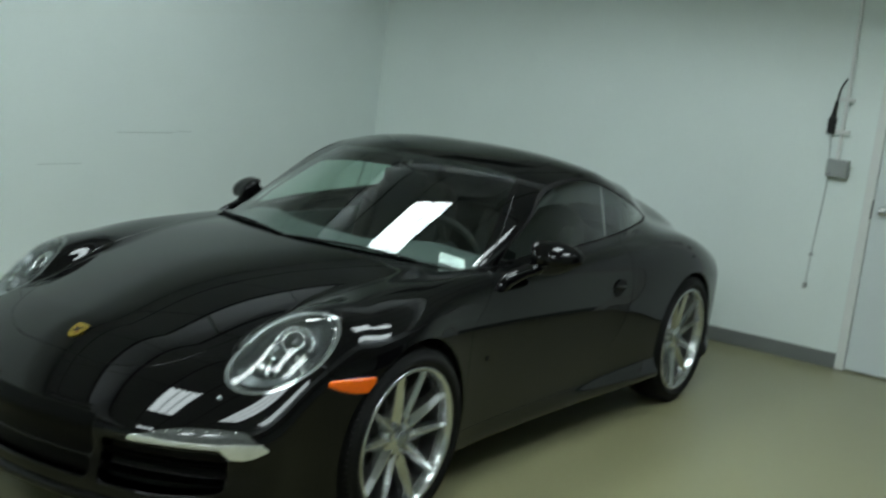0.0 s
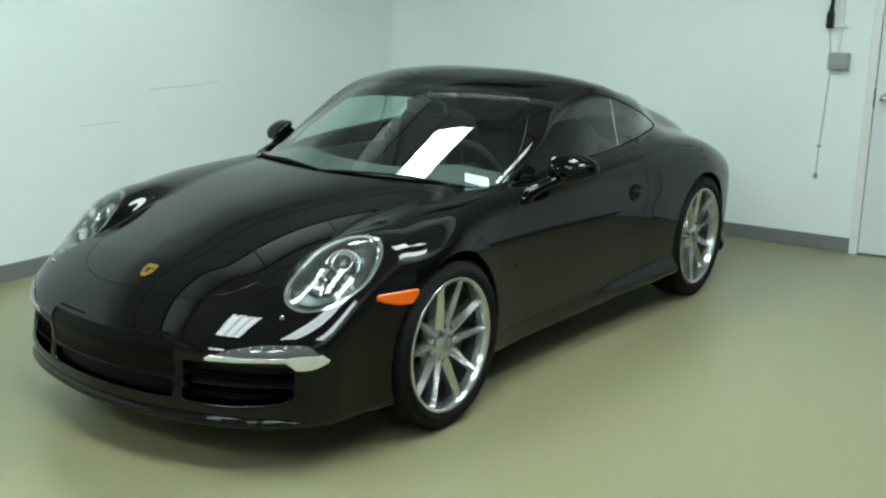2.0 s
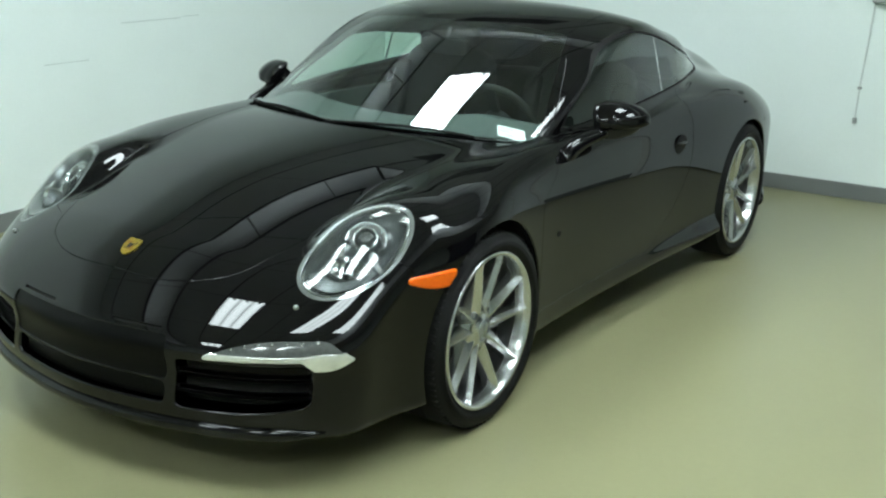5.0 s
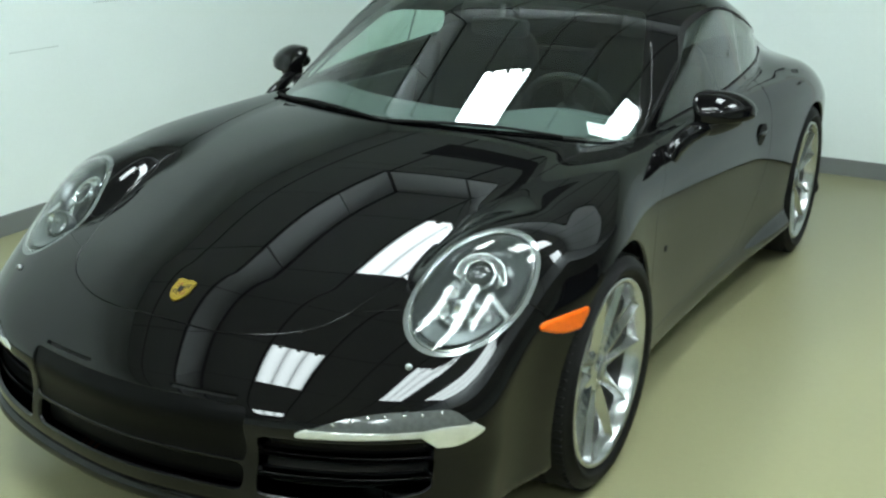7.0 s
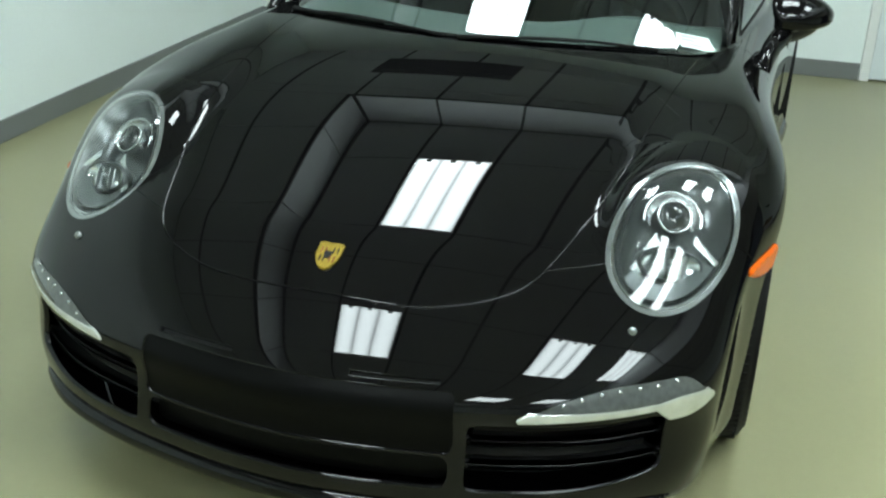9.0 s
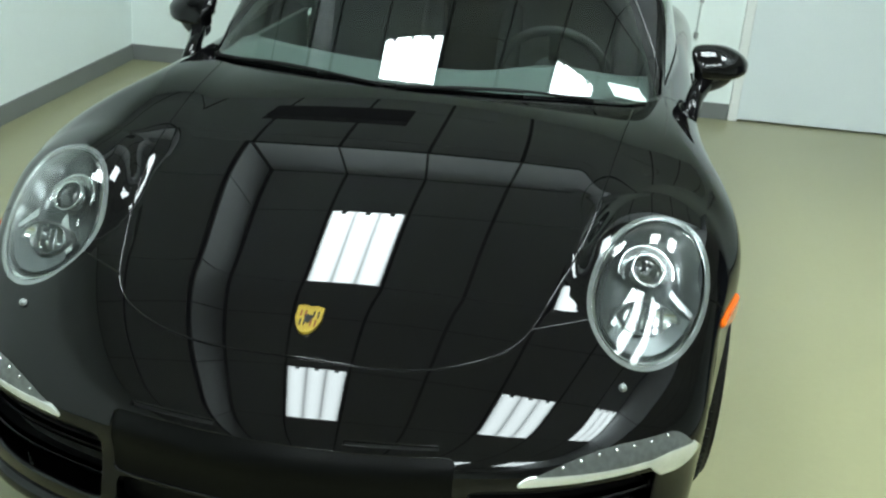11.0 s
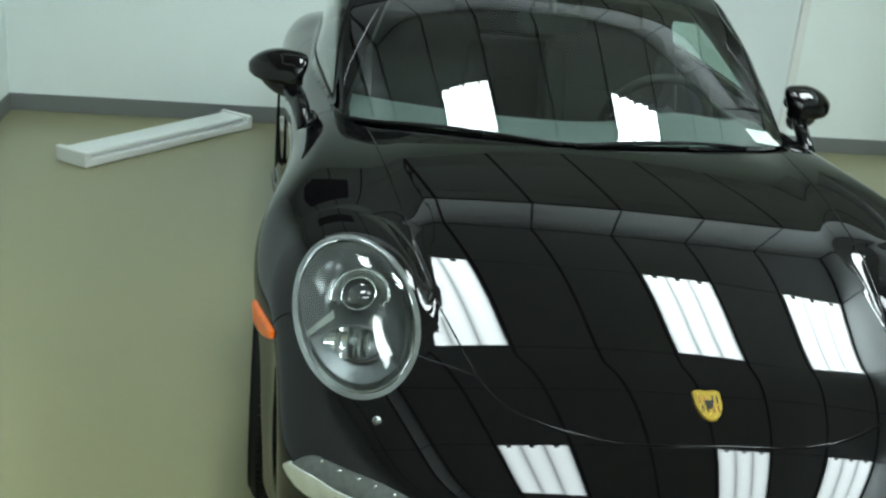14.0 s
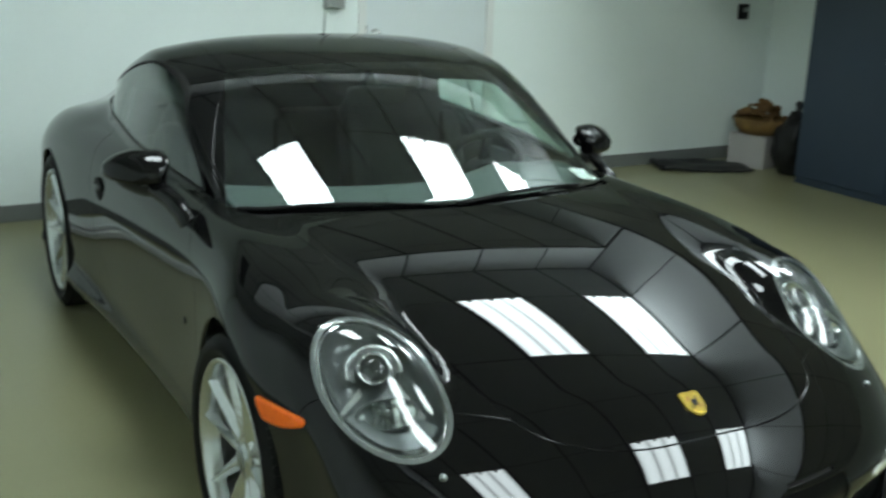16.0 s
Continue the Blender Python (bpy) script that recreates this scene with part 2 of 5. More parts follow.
structure("wall_front", box_bm((X1, Y0 - 0.15, 0), (X1 + 0.15, Y1 + 0.15, 3.4)), M_WALL, "pale painted wall closing the room", "wall")
D0, D1, DH = 1.51, 2.43, 2.05
wb = box_bm((X0 - 0.15, Y0 - 0.15, 0), (X0, D0 - 0.06, 3.4))
add(wb, box_bm((X0 - 0.15, D1 + 0.06, 0), (X0, Y1 + 0.15, 3.4)))
add(wb, box_bm((X0 - 0.15, D0 - 0.06, DH + 0.06), (X0, D1 + 0.06, 3.4)))
structure("wall_back", wb, M_WALL, "pale painted wall with a door and an electric box", "wall")
structure("wall_behind_door", box_bm((X0 - 0.30, D0 - 0.4, 0), (X0 - 0.2, D1 + 0.4, 3.4)), M_WALL, "plain wall closing the doorway behind the door", "wall")
for name, lo, hi in (("baseboard_1", (X0 + 0.012, Y0, 0), (X1, Y0 + 0.012, 0.10)), ("baseboard_2", (X0, Y0, 0), (X0 + 0.012, D0 - 0.062, 0.10)),
                     ("baseboard_3", (X0, D1 + 0.062, 0), (X0 + 0.012, Y1, 0.10)), ("baseboard_4", (X0 + 0.012, Y1 - 0.012, 0), (X1, Y1, 0.10))):
    structure(name, box_bm(lo, hi, 0.004), M_BASE, "dark grey rubber cove base along the wall", "baseboard")

# door with its frame
frame_bm = box_bm((X0 - 0.14, D0 - 0.058, 0), (X0 + 0.012, D0 - 0.003, DH + 0.058), 0.003)
add(frame_bm, box_bm((X0 - 0.14, D1 + 0.003, 0), (X0 + 0.012, D1 + 0.058, DH + 0.058), 0.003))
add(frame_bm, box_bm((X0 - 0.14, D0 - 0.003, DH + 0.003), (X0 + 0.012, D1 + 0.003, DH + 0.058), 0.003))
structure("door_frame", frame_bm, M_WHITE, "white painted steel door frame", "door frame")
door_ob = structure("door_1", box_bm((X0 - 0.045, D0, 0.012), (X0 - 0.004, D1, DH), 0.002), M_DOOR, "closed pale grey-blue flush door", "door")
part("door_knob", lathe_bm([(0.0, 0.062), (0.014, 0.062), (0.025, 0.056), (0.027, 0.046), (0.021, 0.032), (0.011, 0.024), (0.011, 0.010), (0.031, 0.008), (0.033, 0.0)], 24, "X"),
     M_CHROME, door_ob, "round brushed steel knob", True, Matrix.Translation((X0 - 0.004, D0 + 0.062, 1.04)))
part("latch_plate", box_bm((X0 - 0.003, D0 - 0.006, 0.98), (X0 + 0.013, D0 - 0.001, 1.10)), M_BLACK, door_ob)

# ceiling: a low outer field and a raised middle, both of lay-in tiles over dark bars
PX, PY, OY, OX = 0.944, 0.608, -0.803, -1.69
cb = bmesh.new()
gb = bmesh.new()


def tiles(x0, x1, y0, y1, z, skip=None):
    ny0, ny1 = math.floor((y0 - OY) / PY), math.ceil((y1 - OY) / PY)
    nx0, nx1 = math.floor((x0 - OX) / PX), math.ceil((x1 - OX) / PX)
    for i in range(nx0, nx1):
        for j in range(ny0, ny1):
            a0, a1 = max(x0, OX + i * PX), min(x1, OX + (i + 1) * PX)
            b0, b1 = max(y0, OY + j * PY), min(y1, OY + (j + 1) * PY)
            if a1 - a0 < 0.05 or b1 - b0 < 0.05 or (skip and skip(i, j)):
                continue
            add(cb, box_bm((a0 + 0.006, b0 + 0.014, z), (a1 - 0.006, b1 - 0.014, z + 0.012)))
    add(gb, box_bm((x0, y0, z + 0.006), (x1, y1, z + 0.03)))


LIT = [(i, j) for i in (0, 3, 6) for j in (0, 3, 5)]
tiles(TX0, TX1, TY0, TY1, ZT, lambda i, j: (i, j) in LIT)
VX0, VX1, VY0, VY1 = -3.62, -3.10, -1.50, -0.45
tiles(X0, TX0 - 0.03, Y0, TY1 - 0.001, ZL)
tiles(TX1 + 0.03, X1, Y0, TY1 - 0.001, ZL)
tiles(TX0 - 0.03, TX1 + 0.03, Y0, TY0 - 0.03, ZL)
tiles(X0, X1, TY1 + 0.03, Y1, ZR)
for j in range(-3, 8):      # the upright faces of the step
    a, b = max(TY0, OY + j * PY), min(TY1, OY + (j + 1) * PY)
    if b - a > 0.05:
        add(cb, box_bm((TX0 - 0.02, a + 0.010, ZL + 0.012), (TX0, b - 0.010, ZT - 0.012)))
        add(cb, box_bm((TX1, a + 0.010, ZL + 0.012), (TX1 + 0.02, b - 0.010, ZT - 0.012)))
for i in range(-4, 12):
    a, b = max(TX0, OX + i * PX), min(TX1, OX + (i + 1) * PX)
    if b - a > 0.05:
        add(cb, box_bm((a + 0.010, TY0 - 0.02, ZL + 0.012), (b - 0.010, TY0, ZT - 0.012)))
        add(cb, box_bm((a + 0.010, TY1, ZR + 0.012), (b - 0.010, TY1 + 0.02, ZT - 0.012)))
for a0, a1 in ((X0, TX0 - 0.03), (TX1 + 0.03, X1)):     # the step beside the raised field
    for k in range(max(1, round((a1 - a0) / PX))):
        w = (a1 - a0) / max(1, round((a1 - a0) / PX))
        add(cb, box_bm((a0 + k * w + 0.008, TY1 - 0.0005, ZR + 0.012), (a0 + (k + 1) * w - 0.008, TY1 + 0.007, ZL - 0.004)))
for lo, hi in (((TX0 - 0.03, TY0 - 0.03), (TX0 - 0.008, TY1 + 0.03)), ((TX1 + 0.008, TY0 - 0.03), (TX1 + 0.03, TY1 + 0.03)),
               ((TX0, TY0 - 0.03), (TX1, TY0 - 0.008)), ((X0, TY1 + 0.008), (X1, TY1 + 0.03))):
    add(gb, box_bm((*lo, ZR if lo[1] > 0 else ZL), (*hi, ZT + 0.03)))
ceil_ob = structure("ceiling", cb, M_CEIL, "suspended tile ceiling with a raised middle", "ceiling")
structure("ceiling_grid", gb, M_GRID, "dark bars between the ceiling tiles", "ceiling")
vent = thing("ceiling_vent", "dark slotted return air grille in the ceiling", "vent", (0, 0, 0))
M_VENT = mat("vent_grey", (0.045, 0.047, 0.045), 0.6, var=0.1)
part("frame", add(add(box_bm((VX0, VY0, ZL - 0.012), (VX0 + 0.02, VY1, ZL)), box_bm((VX1 - 0.02, VY0, ZL - 0.012), (VX1, VY1, ZL))), box_bm((VX0 + 0.02, VY0, ZL - 0.005), (VX1 - 0.02, VY1, ZL - 0.001))), M_VENT, vent)
for k in range(9):
    part("slat", box_bm((VX0 + 0.03 + 0.042 * k, VY0, ZL - 0.013), (VX0 + 0.05 + 0.042 * k, VY1, ZL - 0.006)), M_VENT, vent)

# troffers
for i, j in LIT:
    lx, ly = OX + (i + 0.5) * PX, OY + (j + 0.5) * PY
    t = thing("ceiling_light", "lit three-lamp fluorescent troffer in the raised ceiling", "light", (lx, ly, ZT), "ceiling lights")
    hx, hy = PX / 2 - 0.004, PY / 2 - 0.014
    fb = box_bm((-hx, -hy, 0.002), (hx, hy, 0.02))
    add(fb, box_bm((-hx, -hy, -0.012), (hx, -hy + 0.010, 0.002)))
    add(fb, box_bm((-hx, hy - 0.010, -0.012), (hx, hy, 0.002)))
    add(fb, box_bm((-hx, -hy, -0.012), (-hx + 0.012, hy, 0.002)))
    add(fb, box_bm((hx - 0.012, -hy, -0.012), (hx, hy, 0.002)))
    part("frame", fb, M_WHITE, t, "white enamelled frame")
    w = (2 * hy - 0.024) / 3
    for k in range(3):
        y0 = -hy + 0.012 + k * w
        part("lamp_bay", box_bm((-hx + 0.012, y0 + 0.003, -0.006), (hx - 0.012, y0 + w - 0.003, -0.001)), M_TUBE, t)
        part("end_clip", box_bm((-hx + 0.012, y0 + w / 2 - 0.02, -0.012), (-hx + 0.05, y0 + w / 2 + 0.02, -0.0065)), M_GREYBOX, t)

# fittings on the back wall
eb = thing("electric_box", "small grey metal electric box on the wall", "electric box", (X0, 1.268, 1.264))
part("housing", box_bm((0.0, -0.065, -0.055), (0.055, 0.065, 0.055), 0.006), M_GREYBOX, eb)
part("cover_plate", box_bm((0.055, -0.058, -0.048), (0.059, 0.058, 0.048), 0.002), M_GREYBOX, eb)
for sy in (-1, 1):
    part("screw", cyl_bm((0.059, 0.04 * sy, 0.036 * sy), (0.061, 0.04 * sy, 0.036 * sy), 0.005, seg=8), M_CHROME, eb)
pipe = thing("conduit_pipe", "white painted conduit running down the wall to the box", "pipe", (X0, 1.243, 1.319))
part("tube", tube_bm([(0.02, 0.012, 0.0), (0.02, 0.012, 0.5), (0.02, 0.0, 1.03)], 0.012), M_WHITE, pipe)
part("bracket", box_bm((0.0, -0.03, 0.16), (0.036, 0.055, 0.185), 0.004), M_WHITE, pipe)
part("bracket", box_bm((0.0, -0.03, 0.36), (0.036, 0.055, 0.385), 0.004), M_WHITE, pipe)
cord = thing("pull_cord", "grey cord hanging down the wall below the box", "cord", (X0, 1.185, 0.50))
part("cord", tube_bm([(0.012, 0.0, 0.0), (0.012, 0.004, 0.2), (0.012, 0.02, 0.5), (0.014, 0.03, 0.72), (0.02, 0.0, 0.98)], 0.005), mat("pale_cord", (0.58, 0.63, 0.61), 0.6, var=0.1), cord)
part("cord_end", cyl_bm((0.014, 0, -0.02), (0.014, 0, 0.012), 0.013, seg=10), M_GREYBOX, cord)
part("cord_clip", box_bm((0, -0.008, 0.19), (0.022, 0.016, 0.205), 0.003), M_GREYBOX, cord)
plug = thing("cable_plug", "black cable plug hanging on the wall beside the conduit", "plug", (X0, 1.188, 1.56))
part("plug_body", box_bm((0.0, -0.022, -0.09), (0.06, 0.022, 0.02), 0.012, 3), M_BLACK, plug)
part("plug_neck", cyl_bm((0.03, 0.0, 0.02), (0.03, 0.008, 0.12), 0.016, 0.010), M_BLACK, plug)
part("cable", tube_bm([(0.03, 0.008, 0.12), (0.03, 0.02, 0.2), (0.02, 0.045, 0.26)], 0.006), M_BLACK, plug)
part("brass_hook", box_bm((0.0, 0.024, -0.075), (0.03, 0.07, -0.06), 0.003), mat("brass", (0.5, 0.4, 0.15), 0.4, 0.8, var=0.1), plug)
sw = thing("wall_switch", "small dark thermostat box on the wall", "switch", (X0, 4.85, 1.18))
part("housing", box_bm((0, -0.045, -0.06), (0.04, 0.045, 0.06), 0.008), M_BLACK, sw)
part("dial", cyl_bm((0.04, 0, 0.015), (0.05, 0, 0.015), 0.02), M_GREYBOX, sw)

# scuffs on the side wall
M_SCUFF = mat("scuff_grey", (0.58, 0.64, 0.62), 0.7, var=0.2, scale=8)
for x0, x1, z, h in ((-1.86, -1.40, 1.012, 0.006), (-1.15, -0.85, 0.83, 0.005), (-2.02, -1.88, 1.02, 0.004)):
    tagged(part("wall_scuff", box_bm((x0, Y0, z), (x1, Y0 + 0.0015, z + h)), M_SCUFF), "faint grey scuff line on the wall", "scuff", "wall scuffs", "structure")

# light fitting lying on the floor
fx = thing("loose_light_fitting", "long white fluorescent fitting lying on the floor", "light fitting", (-3.44, -1.41, 0))
fx.rotation_euler = (0, 0, math.atan2(0.80, -1.0))
L_ = 0.615
part("tray", box_bm((-L_, -0.105, 0.0), (L_, 0.105, 0.045), 0.012, 3), M_WHITE, fx, "white enamelled tray")
part("diffuser", box_bm((-L_ + 0.02, -0.085, 0.0455), (L_ - 0.02, 0.085, 0.078), 0.025, 4), mat("milky_diffuser", (0.78, 0.82, 0.80), 0.3, var=0.03, scale=6), fx, "milky prismatic cover")
for sx in (-1, 1):
    part("end_cap", box_bm((sx * L_ - 0.02, -0.108, 0.0), (sx * L_ + 0.02, 0.108, 0.082), 0.010, 2), M_WHITE, fx, "pale end cap")

# the far corner
cabn = thing("storage_cabinet", "tall dark blue metal storage cabinet against the wall", "cabinet", (-3.10, 4.60, 0))
part("carcass", box_bm((0.0, 0.02, 0.0), (1.6, 0.57, 2.2), 0.006), M_BLUE, cabn)
for k in range(2):
    d = part("cabinet_door", box_bm((0.01 + 0.795 * k, 0.0, 0.06), (0.795 + 0.795 * k, 0.019, 2.18), 0.004), M_BLUE, cabn)
    part("handle", box_bm((0.70 + 0.13 * k, -0.03, 0.95), (0.725 + 0.13 * k, -0.001, 1.10), 0.006), M_CHROME, d, "small steel handle")
bx = thing("carton", "white cardboard carton on the floor", "box", (-3.71, 4.81, 0))
bx.rotation_euler = (0, 0, 0.25)
part("box_body", box_bm((-0.16, -0.125, 0.0), (0.16, 0.125, 0.25), 0.004), M_CARD, bx)
part("lid_flap", box_bm((-0.165, -0.13, 0.2505), (0.165, -0.002, 0.256), 0.002), M_CARD, bx)
part("lid_flap", box_bm((-0.165, 0.002, 0.2505), (0.165, 0.13, 0.256), 0.002), M_CARD, bx)
bk = thing("wicker_basket", "brown and reddish woven basket on the carton", "basket", (-3.71, 4.86, 0.257))
part("bowl", lathe_bm([(0.0, 0.0), (0.16, 0.0), (0.20, 0.05), (0.225, 0.12), (0.21, 0.125), (0.185, 0.06), (0.15, 0.015), (0.0, 0.012)], 28, "Z"), M_WICKER, bk, smooth=True)
rng = random.Random(4)
fl = bmesh.new()
for k in range(70):
    a, r = rng.uniform(0, 6.28), rng.uniform(0, 0.19)
    p = Vector((r * math.cos(a), r * math.sin(a), 0.10 + 0.16 * (1 - (r / 0.21) ** 2) * rng.uniform(0.5, 1)))
    bmesh.ops.create_icosphere(fl, subdivisions=1, radius=rng.uniform(0.018, 0.04), matrix=Matrix.Translation(p) @ Matrix.Diagonal((1, rng.uniform(0.5, 1), rng.uniform(0.5, 1), 1)))
part("dried_contents", fl, mat("dried_leaves", (0.11, 0.035, 0.015), 0.8, var=0.6, scale=9, tint=(0.15, 0.08, 0.02)), bk, "tangled brown and ochre contents")
bag = thing("black_bag", "slumped black bag leaning in the corner", "bag", (-3.33, 4.84, 0))
bb = bmesh.new()
bmesh.ops.create_icosphere(bb, subdivisions=4, radius=1)
for v in bb.verts:
    n_ = 1 + 0.18 * noise.noise(v.co * 2.2)
    v.co = Vector((v.co.x * 0.17 * n_, v.co.y * 0.15 * n_, max(0.0, 0.22 + 0.25 * v.co.z * n_)))
part("sack", bb, M_BLACK, bag, smooth=True)
part("knot", lathe_bm([(0.0, 0.12), (0.03, 0.10), (0.02, 0.03), (0.05, 0.0)], 14, "Z"), M_BLACK, bag, smooth=True, m=Matrix.Translation((0, 0, 0.45)))
mt = thing("floor_mat", "flat black rubber mat crumpled on the floor", "mat", (-3.80, 4.34, 0))
mt.rotation_euler = (0, 0, -0.45)
mb = bmesh.new()
bmesh.ops.create_grid(mb, x_segments=28, y_segments=20, size=0.5, matrix=Matrix.Diagonal((0.42, 0.72, 1, 1)))
for v in mb.verts:
    v.co.z = 0.022 + 0.018 * noise.noise(v.co * 6)
bmesh.ops.solidify(mb, geom=mb.faces[:], thickness=0.012)
part("sheet", mb, M_BLACK, mt, smooth=True)
part("rolled_edge", tube_bm([(-0.2, -0.36, 0.03), (0.0, -0.37, 0.032), (0.2, -0.36, 0.03)], 0.022), M_BLACK, mt)

# the room stands a little askew to the car
ASKEW = Matrix.Rotation(0.037, 4, "Z")
bpy.context.view_layer.update()
for ob in [o for o in scene.objects if o.parent is None and o.type != "CAMERA"]:
    ob.matrix_world = ASKEW @ ob.matrix_world

# ---- car body as one smooth surface ----
zc = spline((0.974, 0.841, 0.734, 0.531, 0.266, 0, -0.3, -0.6, -1.5, -2.4, -2.9, -3.2, -3.45), (0.4997, 0.5936, 0.6462, 0.7171, 0.7897, 0.8407, 0.8774, 0.8986, 0.912, 0.8966, 0.8321, 0.7698, 0.677))
zf = spline((0.796, 0.708, 0.619, 0.46, 0.299, 0.089, -0.2, -0.5, -0.9, -1.6, -2.1, -2.45, -2.9, -3.2, -3.45), (0.4548, 0.5342, 0.608, 0.7400, 0.7985, 0.8170, 0.8310, 0.8480, 0.8646, 0.8922, 0.8967, 0.8949, 0.8132, 0.7248, 0.6224))
af = spline((0.885, 0.442, 0, -0.6, -1.2, -1.9, -2.45, -3.2), (0.6232, 0.6444, 0.6845, 0.7022, 0.7278, 0.7336, 0.7195, 0.5528))
wd = spline((0.796, 0.619, 0.425, 0.243, 0, -0.25, -0.5, -0.8, -1.3, -1.66, -2, -2.3, -2.6, -2.9, -3.2, -3.45), (0.7974, 0.8211, 0.8399, 0.8862, 0.8973, 0.8656, 0.8463, 0.843, 0.8511, 0.863, 0.8846, 0.8992, 0.9009, 0.8643, 0.7976, 0.7203))
rc = spline((-0.1, -0.3, -0.5, -0.8, -1, -1.15, -1.35, -1.6, -1.85, -2.1, -2.4, -2.7, -2.95, -3.1, -3.3), (0.7617, 0.8657, 0.972, 1.1191, 1.2051, 1.2466, 1.2777, 1.2871, 1.2312, 1.1775, 1.1032, 1.0252, 0.9546, 0.9039, 0.8209))
sb = spline((-0.4, -0.6, -0.9, -1.3, -1.7, -2.1, -2.4, -2.8, -3.1), (0.6496, 0.6898, 0.7337, 0.773, 0.7639, 0.7034, 0.5756, 0.5007, 0.4372))
gz = spline((0.096, 0.192, 0.288, 0.384, 0.461, 0.528, 0.595, 0.672, 0.75), (0.0791, 0.0226, -0.0002, 0.0106, 0.0029, 0.0528, 0.13, 0.2299, 0.3179))
crown = spline((-0.5, -0.1, 0.2, 0.45, 0.65, 0.85), (0.0229, 0.0168, 0.0226, 0.0313, 0.0375, 0.0466))
HALF_NOSE = (0.6182, 0.6851, 0.8023, 0.8812, 0.9275, 0.9587, 0.9741)
nose_y = spline((-0.95, -0.8, -0.65, -0.5, -0.35, -0.2, -0.08, 0.08, 0.2, 0.35, 0.5, 0.65, 0.8, 0.95), HALF_NOSE + HALF_NOSE[::-1])


# the lamp's plane: centre, the way up it, its normal, and its half sizes
HC = np.array((0.4680, 0.6769, 0.6956))
HU = np.array((-0.8317, 0.2208, 0.5094))
HN = np.array((0.5532, 0.2522, 0.7939))
HV = np.cross(HN, HU)
RU, RV = 0.2148, 0.1288
LENS_UP = 0.017
LEAN = radians(22)     # the lamp's inner parts stand upright in the tilted oval
IU = math.cos(LEAN) * HU + math.sin(LEAN) * HV
IV = math.cos(LEAN) * HV - math.sin(LEAN) * HU


def body_f(x, y, z):
    """Below nought inside the car's outer skin."""
    a = np.sqrt(y * y + 1e-6)
    a2 = np.minimum(a / 0.455, 1.8) ** 2
    hood = zc(x) - crown(x) * a2 + 0.001 * a2 * a2
    d = a - af(x)
    lamp_side = 0.112 * np.sqrt(np.clip(1 - ((x - 0.47) / 0.30) ** 2, 0.02, 1))
    wall = 0.012 * np.logaddexp(0, (-d - lamp_side) / 0.012) / (1 + np.exp((0.27 - x) / 0.035))
    fender = zf(x) - np.where(d < 0, 1.497, 1.677) * d * d - 1.0 * np.minimum(wall, 0.2)
    top = smax(hood, fender, 0.027 + 0.024 / (1 + np.exp((x - 0.12) / 0.07)))
    sill = 0.040 * np.exp(-((z - 0.225) / 0.05) ** 2) * np.clip((-x - 0.45) / 1.5, 0, 1) ** 1.4
    flare = 0.011 * np.exp(-((x - 0.37) / 0.10) ** 2) / (1 + np.exp((z - 0.48) / 0.06))
    side = wd(x) - 0.731 * np.clip(z - 0.62, 0, 1) ** 2 - 0.2095 * np.clip(0.5 - z, 0, 1) ** 2 + sill + flare
    lower = smax((z - top) * 0.9, a - side, 0.09)
    lower = smax(lower, (x - nose_y(a) + gz(z)) * 0.85, 0.077)
    lower = smax(lower, -3.428 + 0.42 * (a / 0.85) ** 3 + 0.4 * (z - 0.55) ** 2 - x, 0.10)
    lower = smax(lower, 0.1803 - z, 0.03)
    front = 1 / (1 + np.exp((-1.35 - x) / 0.12))
    xe = x + a * a * (0.3835 * front)
    roof = rc(xe) - 0.0379 * (a / 0.55) ** 2.6
    dz = np.clip(z - 0.90, -0.03, 1)
    edge = 0.025 + 0.065 / (1 + np.exp((x + 1.75) / 0.12))
    green = smax((z - roof) * 0.85, (a - sb(x) + 0.2418 * dz + 0.1552 * np.clip(dz, 0, 1) ** 2) * 0.87, edge) + 0.15 * (0.09 - edge)
    green = smax(green, 0.81 - z, 0.02)
    return smin(lower, green, 0.006 + 0.22 / (1 + np.exp((x + 2.12) / 0.10)))


